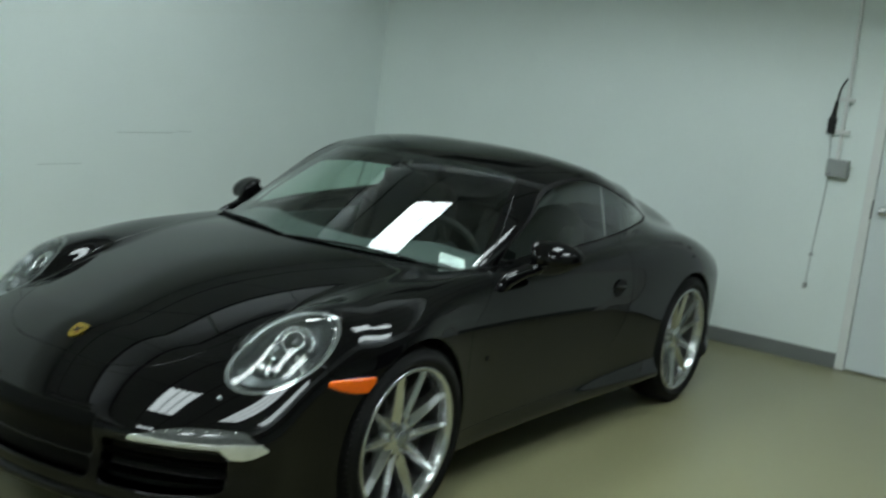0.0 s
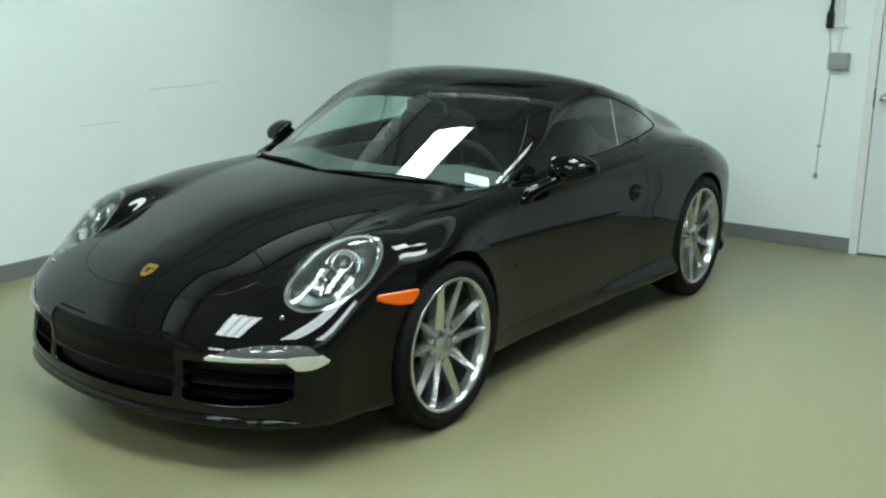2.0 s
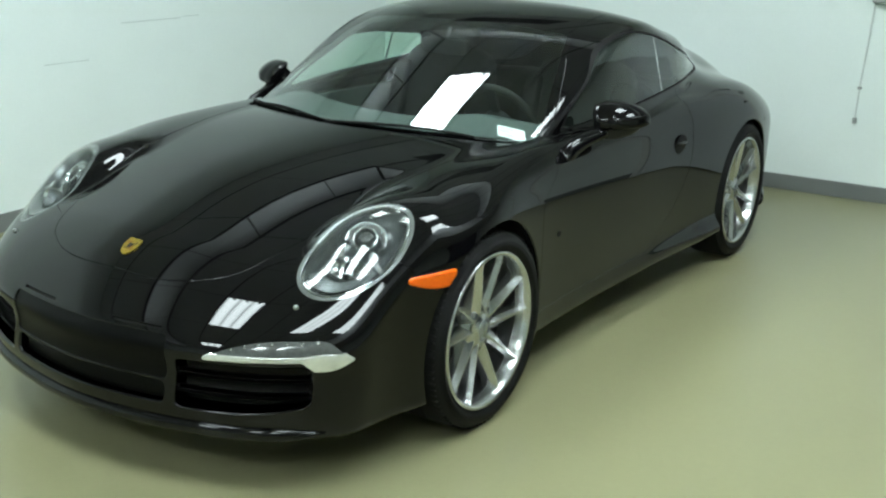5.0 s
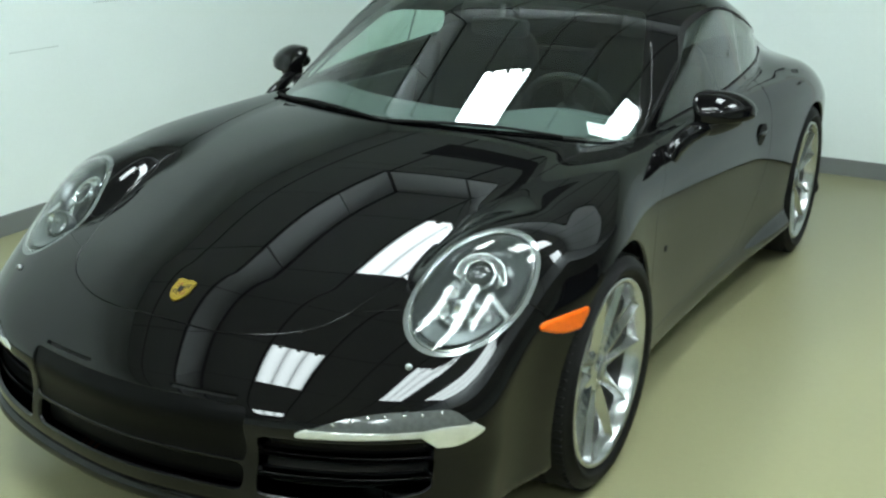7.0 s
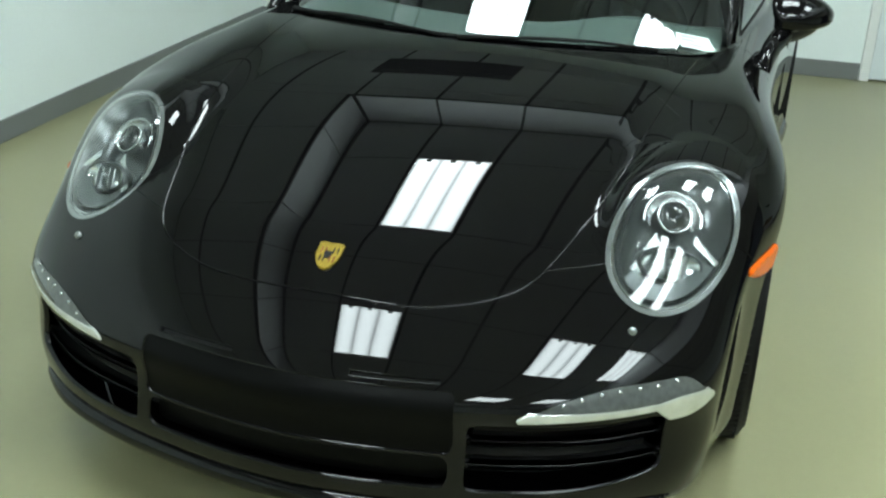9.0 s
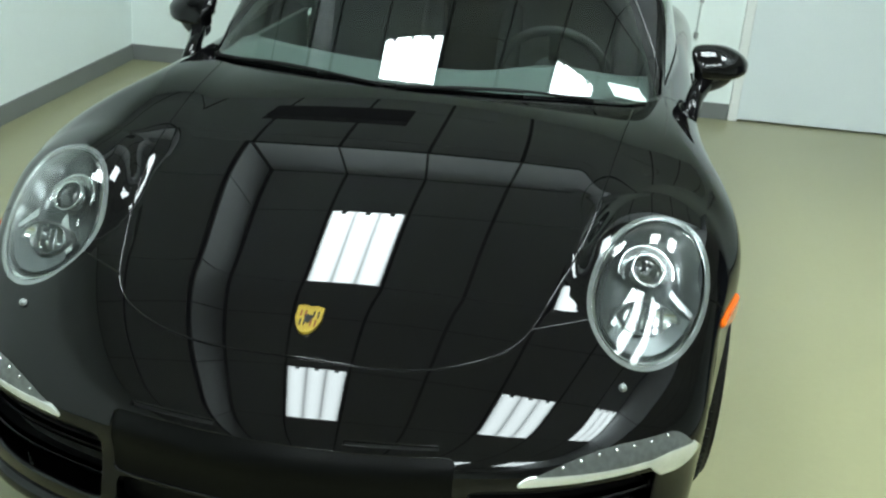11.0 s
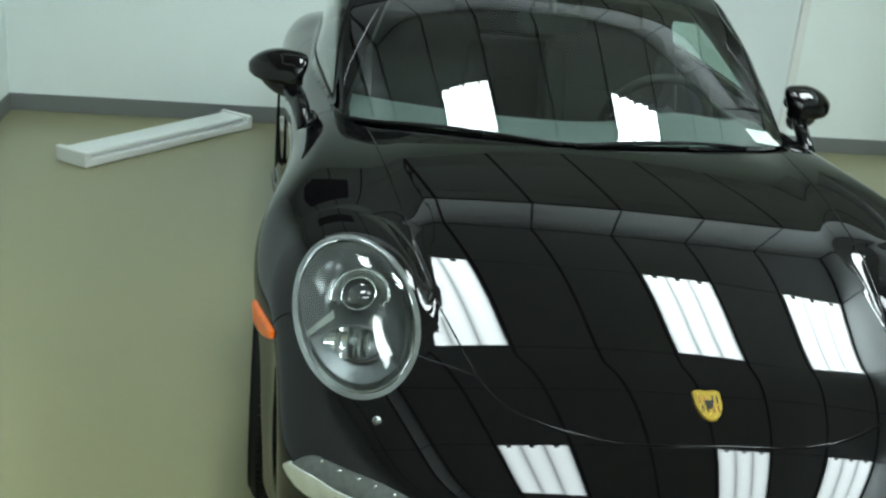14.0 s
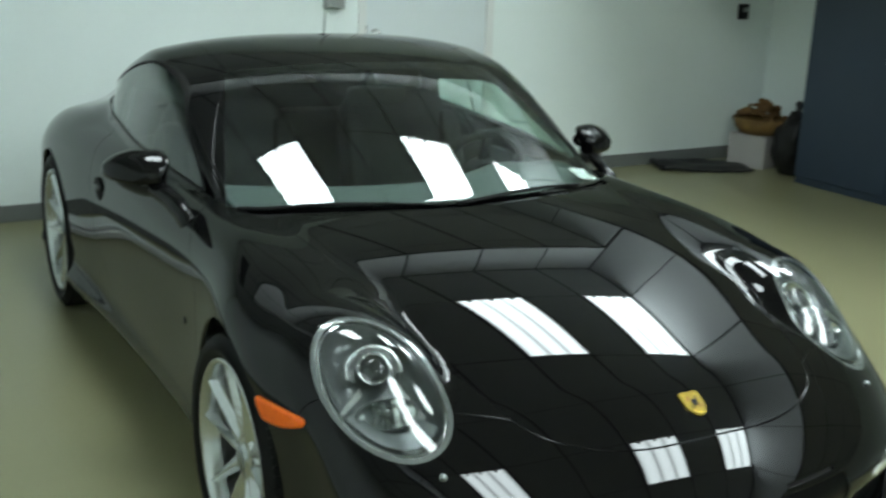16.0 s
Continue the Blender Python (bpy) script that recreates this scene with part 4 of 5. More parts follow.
# headlights
for sgn, s in zip((1, -1), sides(lampskin)):
    fold = lambda x, y, z: f_lamp(x, np.abs(y), z)
    ring, inner = cut(s, lambda x, y, z: -(fold(x, y, z) + 0.0095))
    base = sheet("headlight", rim(ring, 0.02), M_LAMPGREY, car, "oval headlight with a grey bezel")
    edge_, cover = cut(inner, lambda x, y, z: -(fold(x, y, z) + 0.0118))
    sheet("cover_seal", edge_, M_SEAL, base, push=-0.003)
    bright, _ = cut(cover, lambda x, y, z: -(fold(x, y, z) + 0.0180))
    sheet("inner_ring", rim(bright, 0.004), M_REFL, base, "thin chrome ring inside the cover", -0.006)
    # the cover bulges a little over the fender
    cv, cn, ct = cover
    pl = cv * np.array((1, sgn, 1)) - HC
    cr = np.clip(np.sqrt((pl @ HU / RU) ** 2 + (pl @ HV / RV) ** 2) / 0.89, 0.001, 1)
    flat = np.array((1, sgn, 1))
    slope = LENS_UP * 2 / 0.79 * (np.outer(pl @ HU / RU ** 2, HU) + np.outer(pl @ HV / RV ** 2, HV)) * flat
    cv = cv + LENS_UP * (1 - cr ** 2)[:, None] * (HN * flat)
    sheet("clear_cover", (cv, cn + slope, ct), M_LENS, base, "clear polished lamp cover", 0.001).visible_shadow = False

    def at(u, v, dep, eu=HU, ev=HV):
        """Points on the lamp's face, sunk by dep."""
        q = HC + np.outer(u, eu) + np.outer(v, ev)
        q, _ = onto(q, 6)
        return q - np.outer(dep, HN)
    nr, na = 12, 44
    th = np.arange(na) * 2 * np.pi / na
    rows = [at(RU * 0.90 * r * np.cos(th), RV * 0.86 * r * np.sin(th), np.full(na, 0.006 + 0.075 * (1 - r ** 4))) for r in np.linspace(1.0, 0.02, nr)]
    bw = bmesh.new()
    vs = [[bw.verts.new((p[0], sgn * p[1], p[2])) for p in row] for row in rows]
    for a_, b_ in zip(vs, vs[1:]):
        for k in range(na):
            f_ = (a_[k], a_[(k + 1) % na], b_[(k + 1) % na], b_[k])
            bw.faces.new(f_ if sgn > 0 else f_[::-1])
    part("bowl", bw, M_LAMPBOWL, base, "grey lamp bowl", True)
    turn = Matrix((IU, IV, HN)).transposed().to_4x4()

    def local(bm_, u, v, dep, tilt=0.0):
        """Lays a bmesh built along z into the lamp at u, v."""
        p = at(np.array([u]), np.array([v]), np.array([dep]), IU, IV)[0]
        fwd = Matrix.Rotation(radians(tilt), 4, "Y")
        bm_.transform(Matrix.Translation(p.tolist()) @ turn @ fwd)
        return bm_ if sgn > 0 else flip(bm_)
    part("projector_ring", local(lathe_bm([(0.034, -0.022), (0.037, 0.0), (0.038, 0.006), (0.0365, 0.008), (0.0345, 0.006), (0.032, -0.01)], 36, "Z"), 0.056, -0.004, 0.042, -12), M_REFL, base, "chrome projector ring", True)
    part("projector_lens", local(lathe_bm([(0.0, 0.012), (0.013, 0.010), (0.025, 0.004), (0.033, -0.006), (0.036, -0.012)], 32, "Z"), 0.056, -0.004, 0.042, -12), M_PROJ, base, "dark glass projector lens", True)
    # bright shell over the projector, open below
    shell = lathe_bm([(0.044, -0.008), (0.052, -0.002), (0.060, 0.007), (0.064, 0.013), (0.065, 0.008)], 40, "Z")
    bmesh.ops.delete(shell, geom=[f_ for f_ in shell.faces if f_.calc_center_median().x < -0.012], context="FACES")
    part("upper_reflector", local(shell, 0.056, -0.004, 0.058, -12), M_LAMPSHELL, base, "bright shell over the projector", True)
    # lower lamp: a wide oval dish with a dark rim
    dish = lathe_bm([(0.0, -0.018), (0.35, -0.016), (0.7, -0.007), (0.92, 0.004)], 40, "Z")
    dish.transform(Matrix.Diagonal((0.036, 0.068, 1, 1)))
    part("lower_reflector", local(dish, -0.062, 0.004, 0.032, -26), M_REFL, base, "polished oval dish of the lower lamp", True)
    hoop = lathe_bm([(0.90, -0.004), (0.93, 0.007), (1.0, 0.008), (1.05, -0.002), (1.05, -0.02)], 40, "Z")
    hoop.transform(Matrix.Diagonal((0.036, 0.068, 1, 1)))
    part("lower_rim", local(hoop, -0.062, 0.004, 0.032, -26), M_LAMPDARK, base, "dark rim round the lower lamp", True)
    for w in (-0.030, -0.012, 0.012, 0.030):
        rib = box_bm((-0.024, w - 0.0015, -0.012), (0.022, w + 0.0015, 0.004), 0.001, 1)
        part("dish_rib", local(rib, -0.062, 0.004, 0.032, -26), M_LAMPGREY, base)
    # pale apron in the lower end of the bowl
    ap = bmesh.new()
    arows = []
    for r_ in np.linspace(0.56, 0.80, 5):
        w_ = np.radians(np.linspace(150, 262, 19))
        q_ = at(RU * r_ * np.cos(w_), RV * r_ * np.sin(w_), np.full(19, 0.030 - 0.020 * (r_ - 0.56) / 0.24))
        arows.append([ap.verts.new((q[0], sgn * q[1], q[2])) for q in q_])
    for a_, b_ in zip(arows, arows[1:]):
        for k in range(18):
            f_ = (a_[k], a_[k + 1], b_[k + 1], b_[k])
            ap.faces.new(f_ if sgn < 0 else f_[::-1])
    bmesh.ops.recalc_face_normals(ap, faces=ap.faces[:])
    part("apron", ap, M_LAMPPALE, base, "pale grey apron below the lower lamp", True)
    # bright fins at both ends of the shelf between the two lamps
    for sv in (-1, 1):
        fin = bmesh.new()
        edge_q = ((0.004, 0.046, 0.0), (-0.046, 0.100, -0.006), (-0.056, 0.096, -0.008), (-0.014, 0.042, -0.002)) if sv < 0 else (
            (-0.002, 0.040, 0.0), (-0.086, 0.088, -0.008), (-0.100, 0.070, -0.010), (-0.020, 0.030, -0.002))
        lo_ = [fin.verts.new((q[0], sv * q[1], q[2])) for q in edge_q]
        hi_ = [fin.verts.new(q.co + Vector((0.002, 0, 0.003))) for q in lo_]
        fin.faces.new(hi_)
        for k in range(4):
            fin.faces.new((lo_[k], lo_[(k + 1) % 4], hi_[(k + 1) % 4], hi_[k]))
        bmesh.ops.recalc_face_normals(fin, faces=fin.faces[:])
        part("shelf_fin", local(fin, 0.0, 0.0, 0.024, -10), M_LAMPSHELL, base, "polished fin beside the lower lamp")
    bulb = lathe_bm([(0.0, 0.018), (0.006, 0.016), (0.009, 0.010), (0.010, 0.000), (0.009, -0.02)], 20, "Z")
    part("bulb_cap", local(bulb, -0.058, 0.004, 0.034, -20), M_LAMPGREY, base, "small metal bulb cap", True)
    # washer jet below the lamp
    jp, jn = onto(np.array([(0.700, 0.638, 0.576)]))
    jb = bmesh.new()
    bmesh.ops.create_icosphere(jb, subdivisions=3, radius=0.0095, matrix=Matrix.Translation((jp[0] + 0.001 * jn[0]).tolist()))
    part("washer_jet", jb if sgn > 0 else flip(jb), M_LAMPGREY, base, "small round washer jet", True)

# badge on the lid: a plain gold shield with dark and red quarters
bp, bn = onto(np.array([(0.736, 0.0, 0.640)]))
bz = Vector(bn[0])
bx_ = Vector((-1, 0, 0)) - bz * bz.dot(Vector((-1, 0, 0)))
bx_.normalize()
by_ = bz.cross(bx_)
BM = Matrix((bx_, by_, bz)).transposed().to_4x4()
BM.translation = Vector(bp[0]) + bz * 0.002


def shield(w, h, t, z0=0.0):
    bm = bmesh.new()
    out = []
    for k in range(25):
        s_ = -1 + 2 * k / 24
        out.append((-h * (0.5 - 0.5 * abs(s_) ** 2.6), w / 2 * s_))
    out += [(h * 0.45, w * 0.5), (h * 0.5, w * 0.25), (h * 0.46, 0), (h * 0.5, -w * 0.25), (h * 0.45, -w * 0.5)]
    lo = [bm.verts.new((p[0], p[1], z0)) for p in out]
    hi = [bm.verts.new((p[0] * 0.95, p[1] * 0.95, z0 + t)) for p in out]
    bm.faces.new(hi)
    for k in range(len(out)):
        bm.faces.new((lo[k], lo[(k + 1) % len(out)], hi[(k + 1) % len(out)], hi[k]))
    bmesh.ops.recalc_face_normals(bm, faces=bm.faces[:])
    return bm


badge = part("badge", shield(0.056, 0.072, 0.004), M_GOLD, car, "gold shield badge", m=BM)
for q, (u, v, mm) in enumerate(((0.012, 0.013, M_RED), (-0.010, -0.011, M_RED), (0.012, -0.013, M_BLACK), (-0.010, 0.011, M_BLACK))):
    for k in range(2):
        bq = box_bm((u - 0.008, v - 0.007 + 0.009 * k, 0.0036), (u + 0.008, v - 0.004 + 0.009 * k, 0.0046))
        part("badge_field", bq, mm, badge)
part("badge_centre", shield(0.016, 0.020, 0.0016, 0.0042), M_BLACK, badge)


# wheels
def wheel(x, r, y, k, spin, turned):
    """An alloy wheel with five pairs of spokes; its outer face looks along +y before it is turned."""
    m0 = Matrix.Translation((x, y, r)) @ Matrix.Rotation(math.pi if turned else 0, 4, "Z")
    m = m0 @ Matrix.Diagonal((k, 1, k, 1))
    r = r / k
    barrel = part("wheel", lathe_bm([(0.228, -0.045), (0.233, -0.020), (0.237, -0.004), (0.243, 0.004), (0.249, 0.005), (0.254, 0.001), (0.255, -0.008), (0.252, -0.02), (0.249, -0.05)], 72), M_RIM, car,
                  "silver alloy wheel with ten slim spokes", True, m)
    part("rim_barrel", lathe_bm([(0.222, -0.20), (0.229, -0.06), (0.2285, -0.0445)], 72), M_BARREL, barrel, "inner barrel of the rim, its shade put into a darker alloy colour", True)
    part("dust_shield", lathe_bm([(0.02, -0.150), (0.21, -0.150), (0.222, -0.16)], 48), M_SEAL, barrel, "dark dust shield behind the disc")
    tw = 0.098 if x > -1 else 0.115
    part("tyre", lathe_bm([(0.247, -0.012), (0.258, -0.004), (0.268, 0.009), (0.285, 0.014), (r - 0.035, 0.012), (r - 0.014, 0.002), (r - 0.003, -0.016), (r, -0.04), (r, -0.04 - tw),
                           (r - 0.012, -0.06 - 1.2 * tw), (0.26, -0.22)], 72), M_RUBBER, barrel, "black low profile tyre", True)
    tr = bmesh.new()
    for k in range(90):
        an = 2 * math.pi * k / 90
        b = box_bm((-0.0022, -0.055, r - 0.012), (0.0022, -0.006, r - 0.0012))
        b.transform(Matrix.Rotation(an, 4, "Y"))
        add(tr, b)
    tagged(part("tread_block", tr, M_RUBBER, barrel), kind="stuff")
    part("brake_disc", lathe_bm([(0.06, -0.10), (0.165, -0.10), (0.165, -0.128), (0.06, -0.128)], 48), M_DISC, barrel, "ventilated steel brake disc")
    cal = box_bm((-0.055, -0.15, 0.085), (0.055, -0.075, 0.185), 0.014, 3)
    cal.transform(Matrix.Rotation(radians(-105), 4, "Y"))
    part("brake_caliper", cal, M_BLACK, barrel, "black brake caliper")
    for k in range(5):
        for sd in (-1, 1):
            an = radians(spin + 72 * k)
            sp_ = bmesh.new()
            rows_ = []
            for s_ in np.linspace(0, 1, 9):
                rr = 0.045 + 0.197 * s_
                off = sd * (0.023 + 0.044 * s_ ** 1.1)
                hw = 0.015 * (1 - s_) ** 1.2 + 0.0095 + 0.004 * max(0.0, s_ - 0.85) / 0.15
                yy = -0.036 + 0.032 * s_ ** 0.8
                ridge = off - sd * 0.35 * hw
                rows_.append([(off - hw * 1.3, yy - 0.050, rr), (off - hw, yy - 0.018, rr), (ridge - 0.12 * hw, yy, rr), (ridge + 0.12 * hw, yy, rr), (off + hw, yy - 0.018, rr), (off + hw * 1.3, yy - 0.050, rr)])
            vv = [[sp_.verts.new(p) for p in row] for row in rows_]
            for a_, b_ in zip(vv, vv[1:]):
                for q in range(5):
                    sp_.faces.new((a_[q], a_[q + 1], b_[q + 1], b_[q]))
            bmesh.ops.recalc_face_normals(sp_, faces=sp_.faces[:])
            sp_.transform(Matrix.Rotation(math.pi / 2 - an, 4, "Y"))
            part("spoke", sp_, M_RIM, barrel)
    part("hub", lathe_bm([(0.0, -0.028), (0.030, -0.028), (0.032, -0.032), (0.052, -0.036), (0.075, -0.042), (0.080, -0.10)], 40), M_RIM, barrel, smooth=True)
    part("hub_cap", lathe_bm([(0.0, -0.021), (0.022, -0.022), (0.030, -0.027), (0.031, -0.034)], 32), M_LAMPGREY, barrel, "grey hub cap", True)
    for k in range(5):
        an = radians(spin + 72 * k)
        p = Vector((0.056 * math.cos(an), 0, 0.056 * math.sin(an)))
        part("lug_bolt", cyl_bm(p + Vector((0, -0.06, 0)), p + Vector((0, -0.0375, 0)), 0.011, seg=10), M_BLACK, barrel)
    liner = lathe_bm([(0.376, 0.0), (0.376, -0.36), (0.15, -0.37), (0.02, -0.37)], 40)
    low_ = [f_ for f_ in liner.faces if f_.calc_center_median().z < -0.20]
    bmesh.ops.delete(liner, geom=low_, context="FACES")
    part("arch_liner", liner, M_SEAL, car, "black wheel arch liner", m=m0 @ Matrix.Translation((0, -0.045, 0.01)))


for wx, wr, wy, wk, spin in ((0.0, 0.3373, 0.876, 1.066, 20), (-2.45, 0.343, 0.888, 1.080, 4)):
    wheel(wx, wr, wy, wk, spin, False)
    wheel(wx, wr, -wy, wk, spin, True)


# mirrors
for sgn in (1, -1):
    mb_ = bmesh.new()
    bmesh.ops.create_icosphere(mb_, subdivisions=5, radius=1)
    for v in mb_.verts:
        q = v.co.copy()
        yy = 0.087 * (q.y ** 0.85 if q.y > 0 else -abs(q.y) ** 0.55) - 0.046 * max(q.z, 0.0) ** 1.3
        zz = 0.066 * q.z if q.z > 0 else -0.037 * abs(q.z) ** 0.33
        xx = max(q.x, -0.30) * 0.080
        v.co = Vector((-0.915 + xx - 0.05 * q.y, 0.887 + yy, 0.919 + zz + 0.008 * q.y))
    mir = part("wing_mirror", mb_ if sgn > 0 else flip(mb_), M_PAINT, car, "glossy black wing mirror on a slim stalk", True)
    lh = bmesh.new()
    bmesh.ops.create_icosphere(lh, subdivisions=4, radius=1)
    for v in lh.verts:
        q = v.co.copy()
        v.co = Vector((-0.915 + 0.070 * max(q.x, -0.30) - 0.05 * q.y, 0.868 + 0.068 * q.y, 0.885 + 0.004 * q.y + (0.044 - 0.012 * q.y) * min(q.z, 0.0)))
    part("lower_housing", lh if sgn > 0 else flip(lh), M_BLACK, mir, "satin black lower mirror housing", True)
    st = bmesh.new()
    pts_ = [(-0.640, 0.768, 0.750, 0.020, 0.022), (-0.650, 0.780, 0.778, 0.026, 0.040), (-0.67, 0.792, 0.812, 0.030, 0.046), (-0.71, 0.800, 0.840, 0.028, 0.044), (-0.78, 0.814, 0.860, 0.024, 0.040), (-0.85, 0.834, 0.876, 0.024, 0.040), (-0.90, 0.852, 0.892, 0.024, 0.038)]
    rr_ = []
    for px_, py_, pz_, h1, h2 in pts_:
        rr_.append([st.verts.new((px_ + h2 * math.cos(t_), py_ + 0.020 * math.cos(t_ + 0.9), pz_ + h1 * math.sin(t_))) for t_ in np.arange(16) * math.pi / 8])
    for a_, b_ in zip(rr_, rr_[1:]):
        for k in range(16):
            st.faces.new((a_[k], a_[(k + 1) % 16], b_[(k + 1) % 16], b_[k]))
    st.faces.new(rr_[0][::-1])
    bmesh.ops.recalc_face_normals(st, faces=st.faces[:])
    part("stalk", st if sgn > 0 else flip(st), M_PAINT, mir, "glossy black mirror stalk", True)
    mg = bmesh.new()
    bmesh.ops.create_circle(mg, cap_ends=True, segments=32, radius=1, matrix=Matrix.Translation((-0.9395, 0.882, 0.922)) @ Matrix.Rotation(radians(-107), 4, "Z") @ Matrix.Rotation(radians(90), 4, "X") @ Matrix.Diagonal((0.070, 0.036, 1, 1)))
    part("mirror_glass", mg if sgn > 0 else flip(mg), M_REFL, mir, "silvered mirror glass")


# wipers, lying along the foot of the windscreen
def on_glass(pts, push):
    q, n = onto(np.array(pts, float), 6)
    return [Vector(p) for p in (q + push * n)]


for p0, p1 in (((-0.560, -0.665, 0.86), (-0.318, -0.09, 0.878)), ((-0.322, -0.05, 0.88), (-0.468, 0.50, 0.865))):
    line = [tuple(np.array(p0) * (1 - t_) + np.array(p1) * t_) for t_ in np.linspace(0, 1, 12)]
    w_ob = part("wiper", tube_bm(on_glass(line, 0.003), 0.0045, 8), M_SEAL, car, "black wiper blade along the foot of the glass", True)
    part("wiper_arm", tube_bm([p + Vector((0.012, 0, 0.0)) for p in on_glass(line[:8], 0.003)], 0.0045, 8), M_SEAL, w_ob, "", True)
    part("wiper_pivot", cyl_bm(Vector(line[0]) + Vector((0.012, 0, -0.04)), Vector(line[0]) + Vector((0.012, 0, -0.012)), 0.010), M_SEAL, w_ob)

# price sheet behind the glass: its writing is too small to read
ga, gb_, gc = (np.array(v) for v in ((-0.564, 0.541, 0.924), (-0.570, 0.663, 0.870), (-0.536, 0.559, 0.873)))
corner = [ga, ga + (gb_ - gc), gb_, gc]
pb = bmesh.new()
pv = on_glass([tuple((1 - u) * ((1 - v) * corner[0] + v * corner[3]) + u * ((1 - v) * corner[1] + v * corner[2])) for v in np.linspace(0, 1, 4) for u in np.linspace(0, 1, 6)], -0.004)
grid_v = [pb.verts.new(p) for p in pv]
for i in range(3):
    for j in range(5):
        pb.faces.new((grid_v[i * 6 + j], grid_v[i * 6 + j + 1], grid_v[i * 6 + j + 7], grid_v[i * 6 + j + 6]))
price = thing("paper_sheet", "small white printed paper sheet behind the car windscreen", "paper sheet")
part("paper", pb, M_PAPER, price)
for v0, u0, u1 in ((0.2, 0.08, 0.6), (0.45, 0.08, 0.45), (0.7, 0.25, 0.8)):
    tb = bmesh.new()
    tv = [tb.verts.new(p) for p in on_glass([tuple((1 - u) * ((1 - v) * corner[0] + v * corner[3]) + u * ((1 - v) * corner[1] + v * corner[2])) for u, v in ((u0, v0), (u1, v0), (u1, v0 + 0.08), (u0, v0 + 0.08))], -0.002)]
    tb.faces.new(tv)
    part("print_line", tb, M_INK, price)

# cabin
lining, _ = cut(SKIN, both(lambda x, a, z: m_(0.84 - z, x + 0.36, -2.75 - x)))
_, lining = cut(lining, both(lambda x, a, z: f_screen(x, a, z) + 0.012))
_, lining = cut(lining, both(lambda x, a, z: m_(smax(smax(z - np.minimum(dlo_up(x) - 0.02, 1.10 - 0.10 * np.clip(-1.45 - x, 0, 1)), -1.85 - x, 0.05), x + 0.72, 0.02), 0.4 - a)))
_, lining = cut(lining, both(lambda x, a, z: z - 0.87))
sheet("roof_lining", lining, M_LINING, car, "dark roof lining and pillar trim", -0.028)
db = bmesh.new()
rws = []
for a in np.linspace(-0.66, 0.66, 29):
    xa = -0.345 - 0.48 * a * a
    hump = 0.035 * math.exp(-((a - 0.36) / 0.16) ** 2)
    rws.append([db.verts.new(p) for p in ((xa + 0.03, a, 0.848), (xa - 0.10, a, 0.862), (xa - 0.24, a, 0.876 + hump), (xa - 0.36, a, 0.862 + hump), (xa - 0.40, a, 0.80), (xa - 0.36, a, 0.63), (xa - 0.30, a, 0.39))])
for a_, b_ in zip(rws, rws[1:]):
    for k in range(6):
        db.faces.new((a_[k], b_[k], b_[k + 1], a_[k + 1]))
bmesh.ops.recalc_face_normals(db, faces=db.faces[:])
part("dashboard", db, M_DASH, car, "dark grey-green soft dashboard", True)
sw_m = Matrix.Translation((-0.89, 0.355, 0.835)) @ Matrix.Rotation(radians(-66), 4, "Y")
ring_b = bmesh.new()
rgs = []
for k in range(40):
    t_ = 2 * math.pi * k / 40
    cx, cy = 0.175 * math.cos(t_), 0.175 * math.sin(t_)
    rgs.append([ring_b.verts.new(((0.175 + 0.016 * math.cos(u)) * math.cos(t_), (0.175 + 0.016 * math.cos(u)) * math.sin(t_), 0.016 * math.sin(u))) for u in np.arange(10) * math.pi / 5])
for k in range(40):
    a_, b_ = rgs[k], rgs[(k + 1) % 40]
    for q in range(10):
        ring_b.faces.new((a_[q], b_[q], b_[(q + 1) % 10], a_[(q + 1) % 10]))
wheel_ob = part("steering_wheel", ring_b, M_LEATHER, car, "black leather steering wheel", True, sw_m)
part("wheel_hub", lathe_bm([(0.0, 0.035), (0.05, 0.03), (0.07, 0.01), (0.06, -0.03)], 24, "Z"), M_LEATHER, wheel_ob, smooth=True)
for an in (0, 180, 270):
    sp_ = box_bm((0.05, -0.018, -0.006), (0.168, 0.018, 0.008), 0.004)
    sp_.transform(Matrix.Rotation(radians(an + 90), 4, "Z"))
    part("wheel_spoke", sp_, M_LEATHER, wheel_ob)
part("steering_column", cyl_bm((-0.865, 0.355, 0.82), (-0.64, 0.355, 0.73), 0.045), M_DASH, car)


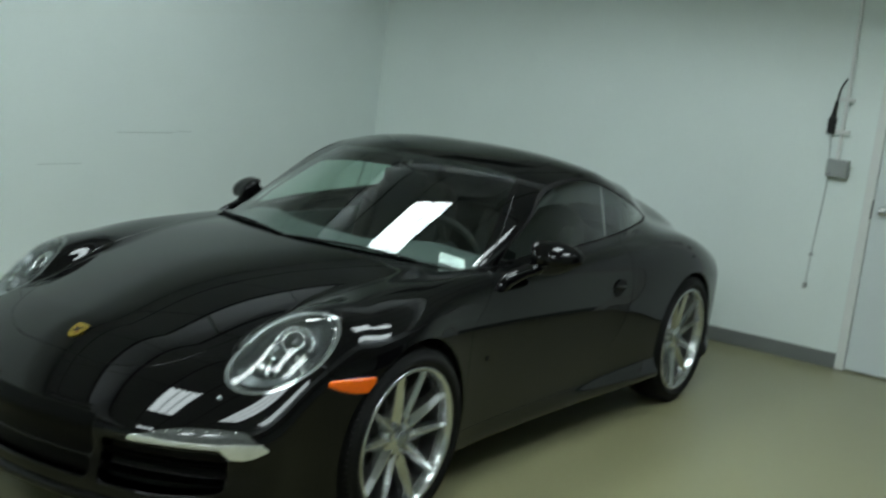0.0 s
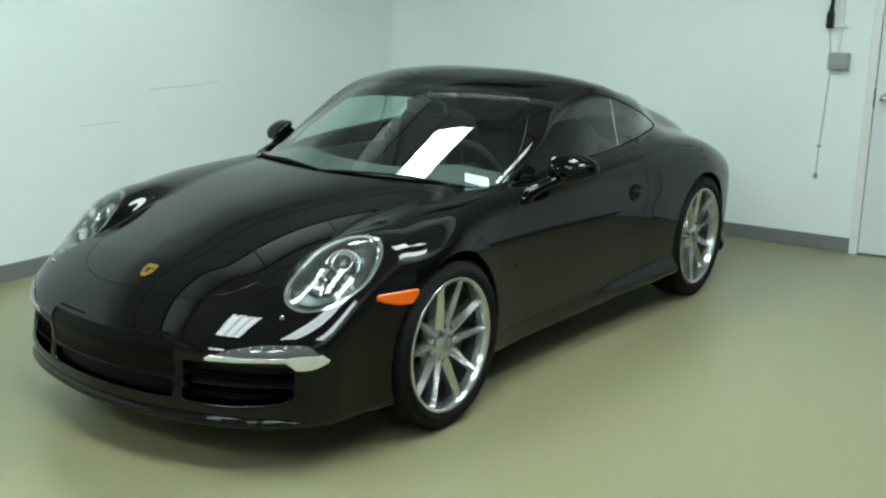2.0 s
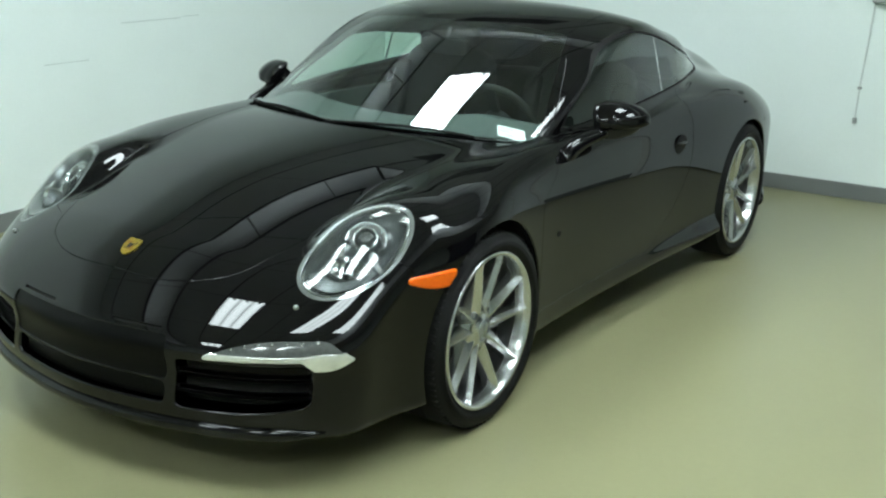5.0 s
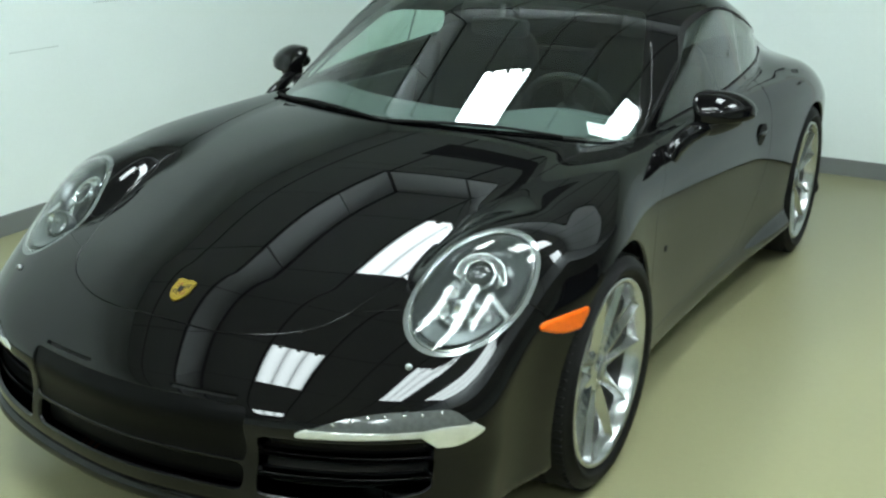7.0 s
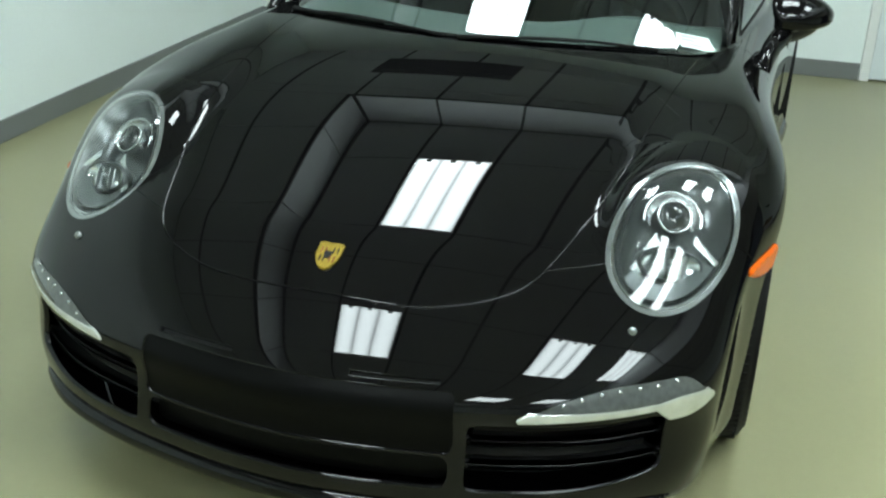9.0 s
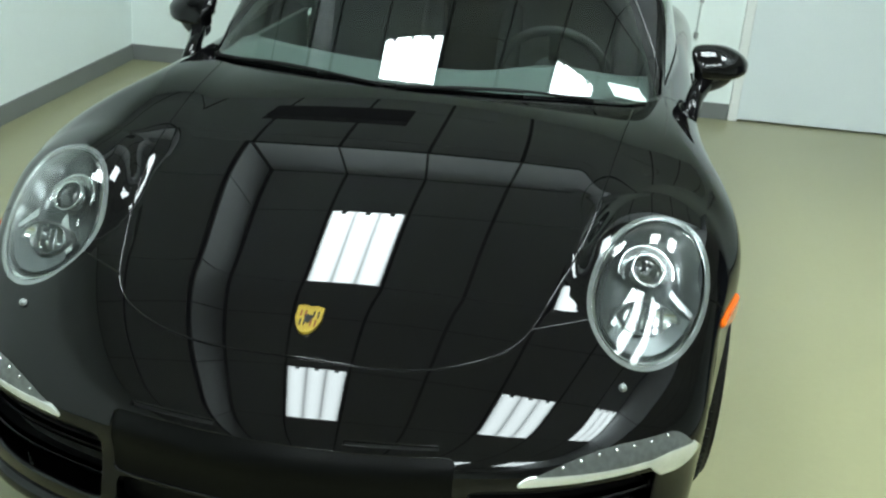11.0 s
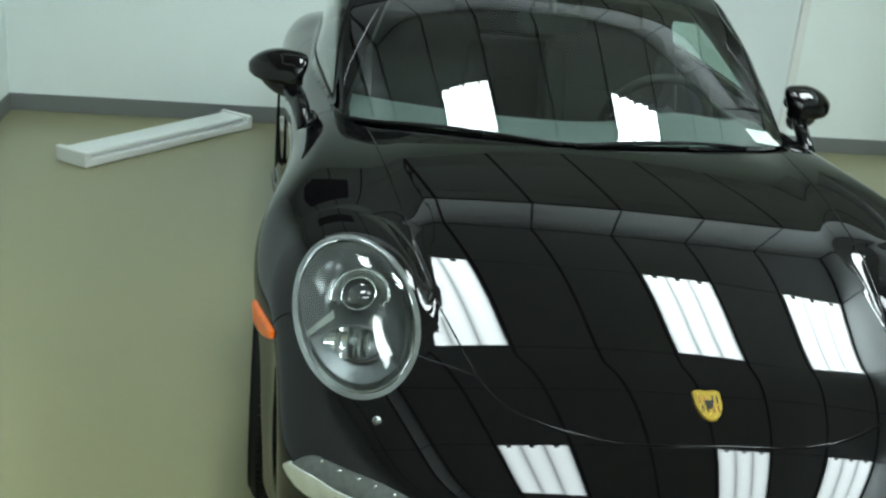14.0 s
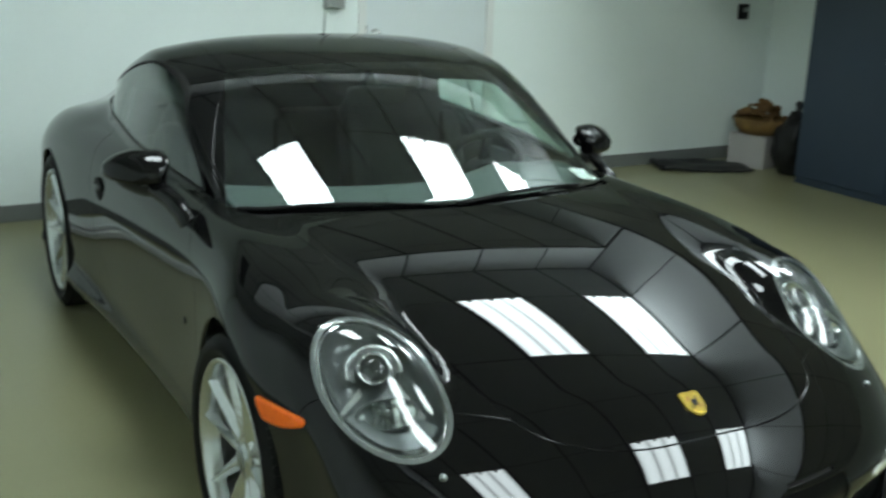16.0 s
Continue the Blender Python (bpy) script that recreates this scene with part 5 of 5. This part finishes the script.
def pad(sx, sy, sz, round_=0.5):
    bm = bmesh.new()
    bmesh.ops.create_cube(bm, size=2)
    bmesh.ops.subdivide_edges(bm, edges=bm.edges[:], cuts=9, use_grid_fill=True)
    for v in bm.verts:
        q = v.co
        n_ = (abs(q.x) ** 5 + abs(q.y) ** 5 + abs(q.z) ** 5) ** 0.2
        v.co = Vector((q.x / n_ * sx, q.y / n_ * sy, q.z / n_ * sz))
    return bm


for sy in (0.37, -0.37):
    seat = part("front_seat", pad(0.27, 0.25, 0.09), M_LEATHER, car, "black leather sports seat", True, Matrix.Translation((-1.27, sy, 0.39)))
    bkr = pad(0.075, 0.25, 0.34)
    bkr.transform(Matrix.Translation((-0.30, 0, 0.32)) @ Matrix.Rotation(radians(-18), 4, "Y"))
    part("backrest", bkr, M_LEATHER, seat, "", True)
    hr = pad(0.045, 0.13, 0.09)
    hr.transform(Matrix.Translation((-0.40, 0, 0.66)) @ Matrix.Rotation(radians(-12), 4, "Y"))
    part("headrest", hr, M_LEATHER, seat, "", True)
    for s2 in (-1, 1):
        bo = pad(0.07, 0.045, 0.27)
        bo.transform(Matrix.Translation((-0.25, s2 * 0.22, 0.30)) @ Matrix.Rotation(radians(-18), 4, "Y"))
        part("side_bolster", bo, M_LEATHER, seat, "", True)
part("rear_bench", pad(0.10, 0.52, 0.22), M_LEATHER, car, "black rear seat back", True, Matrix.Translation((-2.1, 0, 0.68)))
part("cabin_floor", box_bm((-2.6, -0.72, 0.22), (-0.4, 0.72, 0.26)), M_SEAL, car, "dark carpeted cabin floor")
part("centre_console", box_bm((-1.5, -0.12, 0.26), (-0.62, 0.12, 0.58), 0.03, 3), M_DASH, car, "dark centre console")
rv = pad(0.018, 0.115, 0.035)
rv_ob = part("inside_mirror", rv, M_SEAL, car, "black inside mirror at the top of the windscreen", True, Matrix.Translation((-1.02, 0.0, 1.115)))
part("mirror_stem", cyl_bm((0.0, 0, 0.02), (-0.03, 0, 0.075), 0.012), M_BLACK, rv_ob)
for sgn in (1, -1):
    dl = box_bm((-1.75, 0.705, 0.30), (-0.70, 0.722, 0.83), 0.008)
    part("door_lining", dl if sgn > 0 else flip(dl), M_DASH, car, "dark door lining")
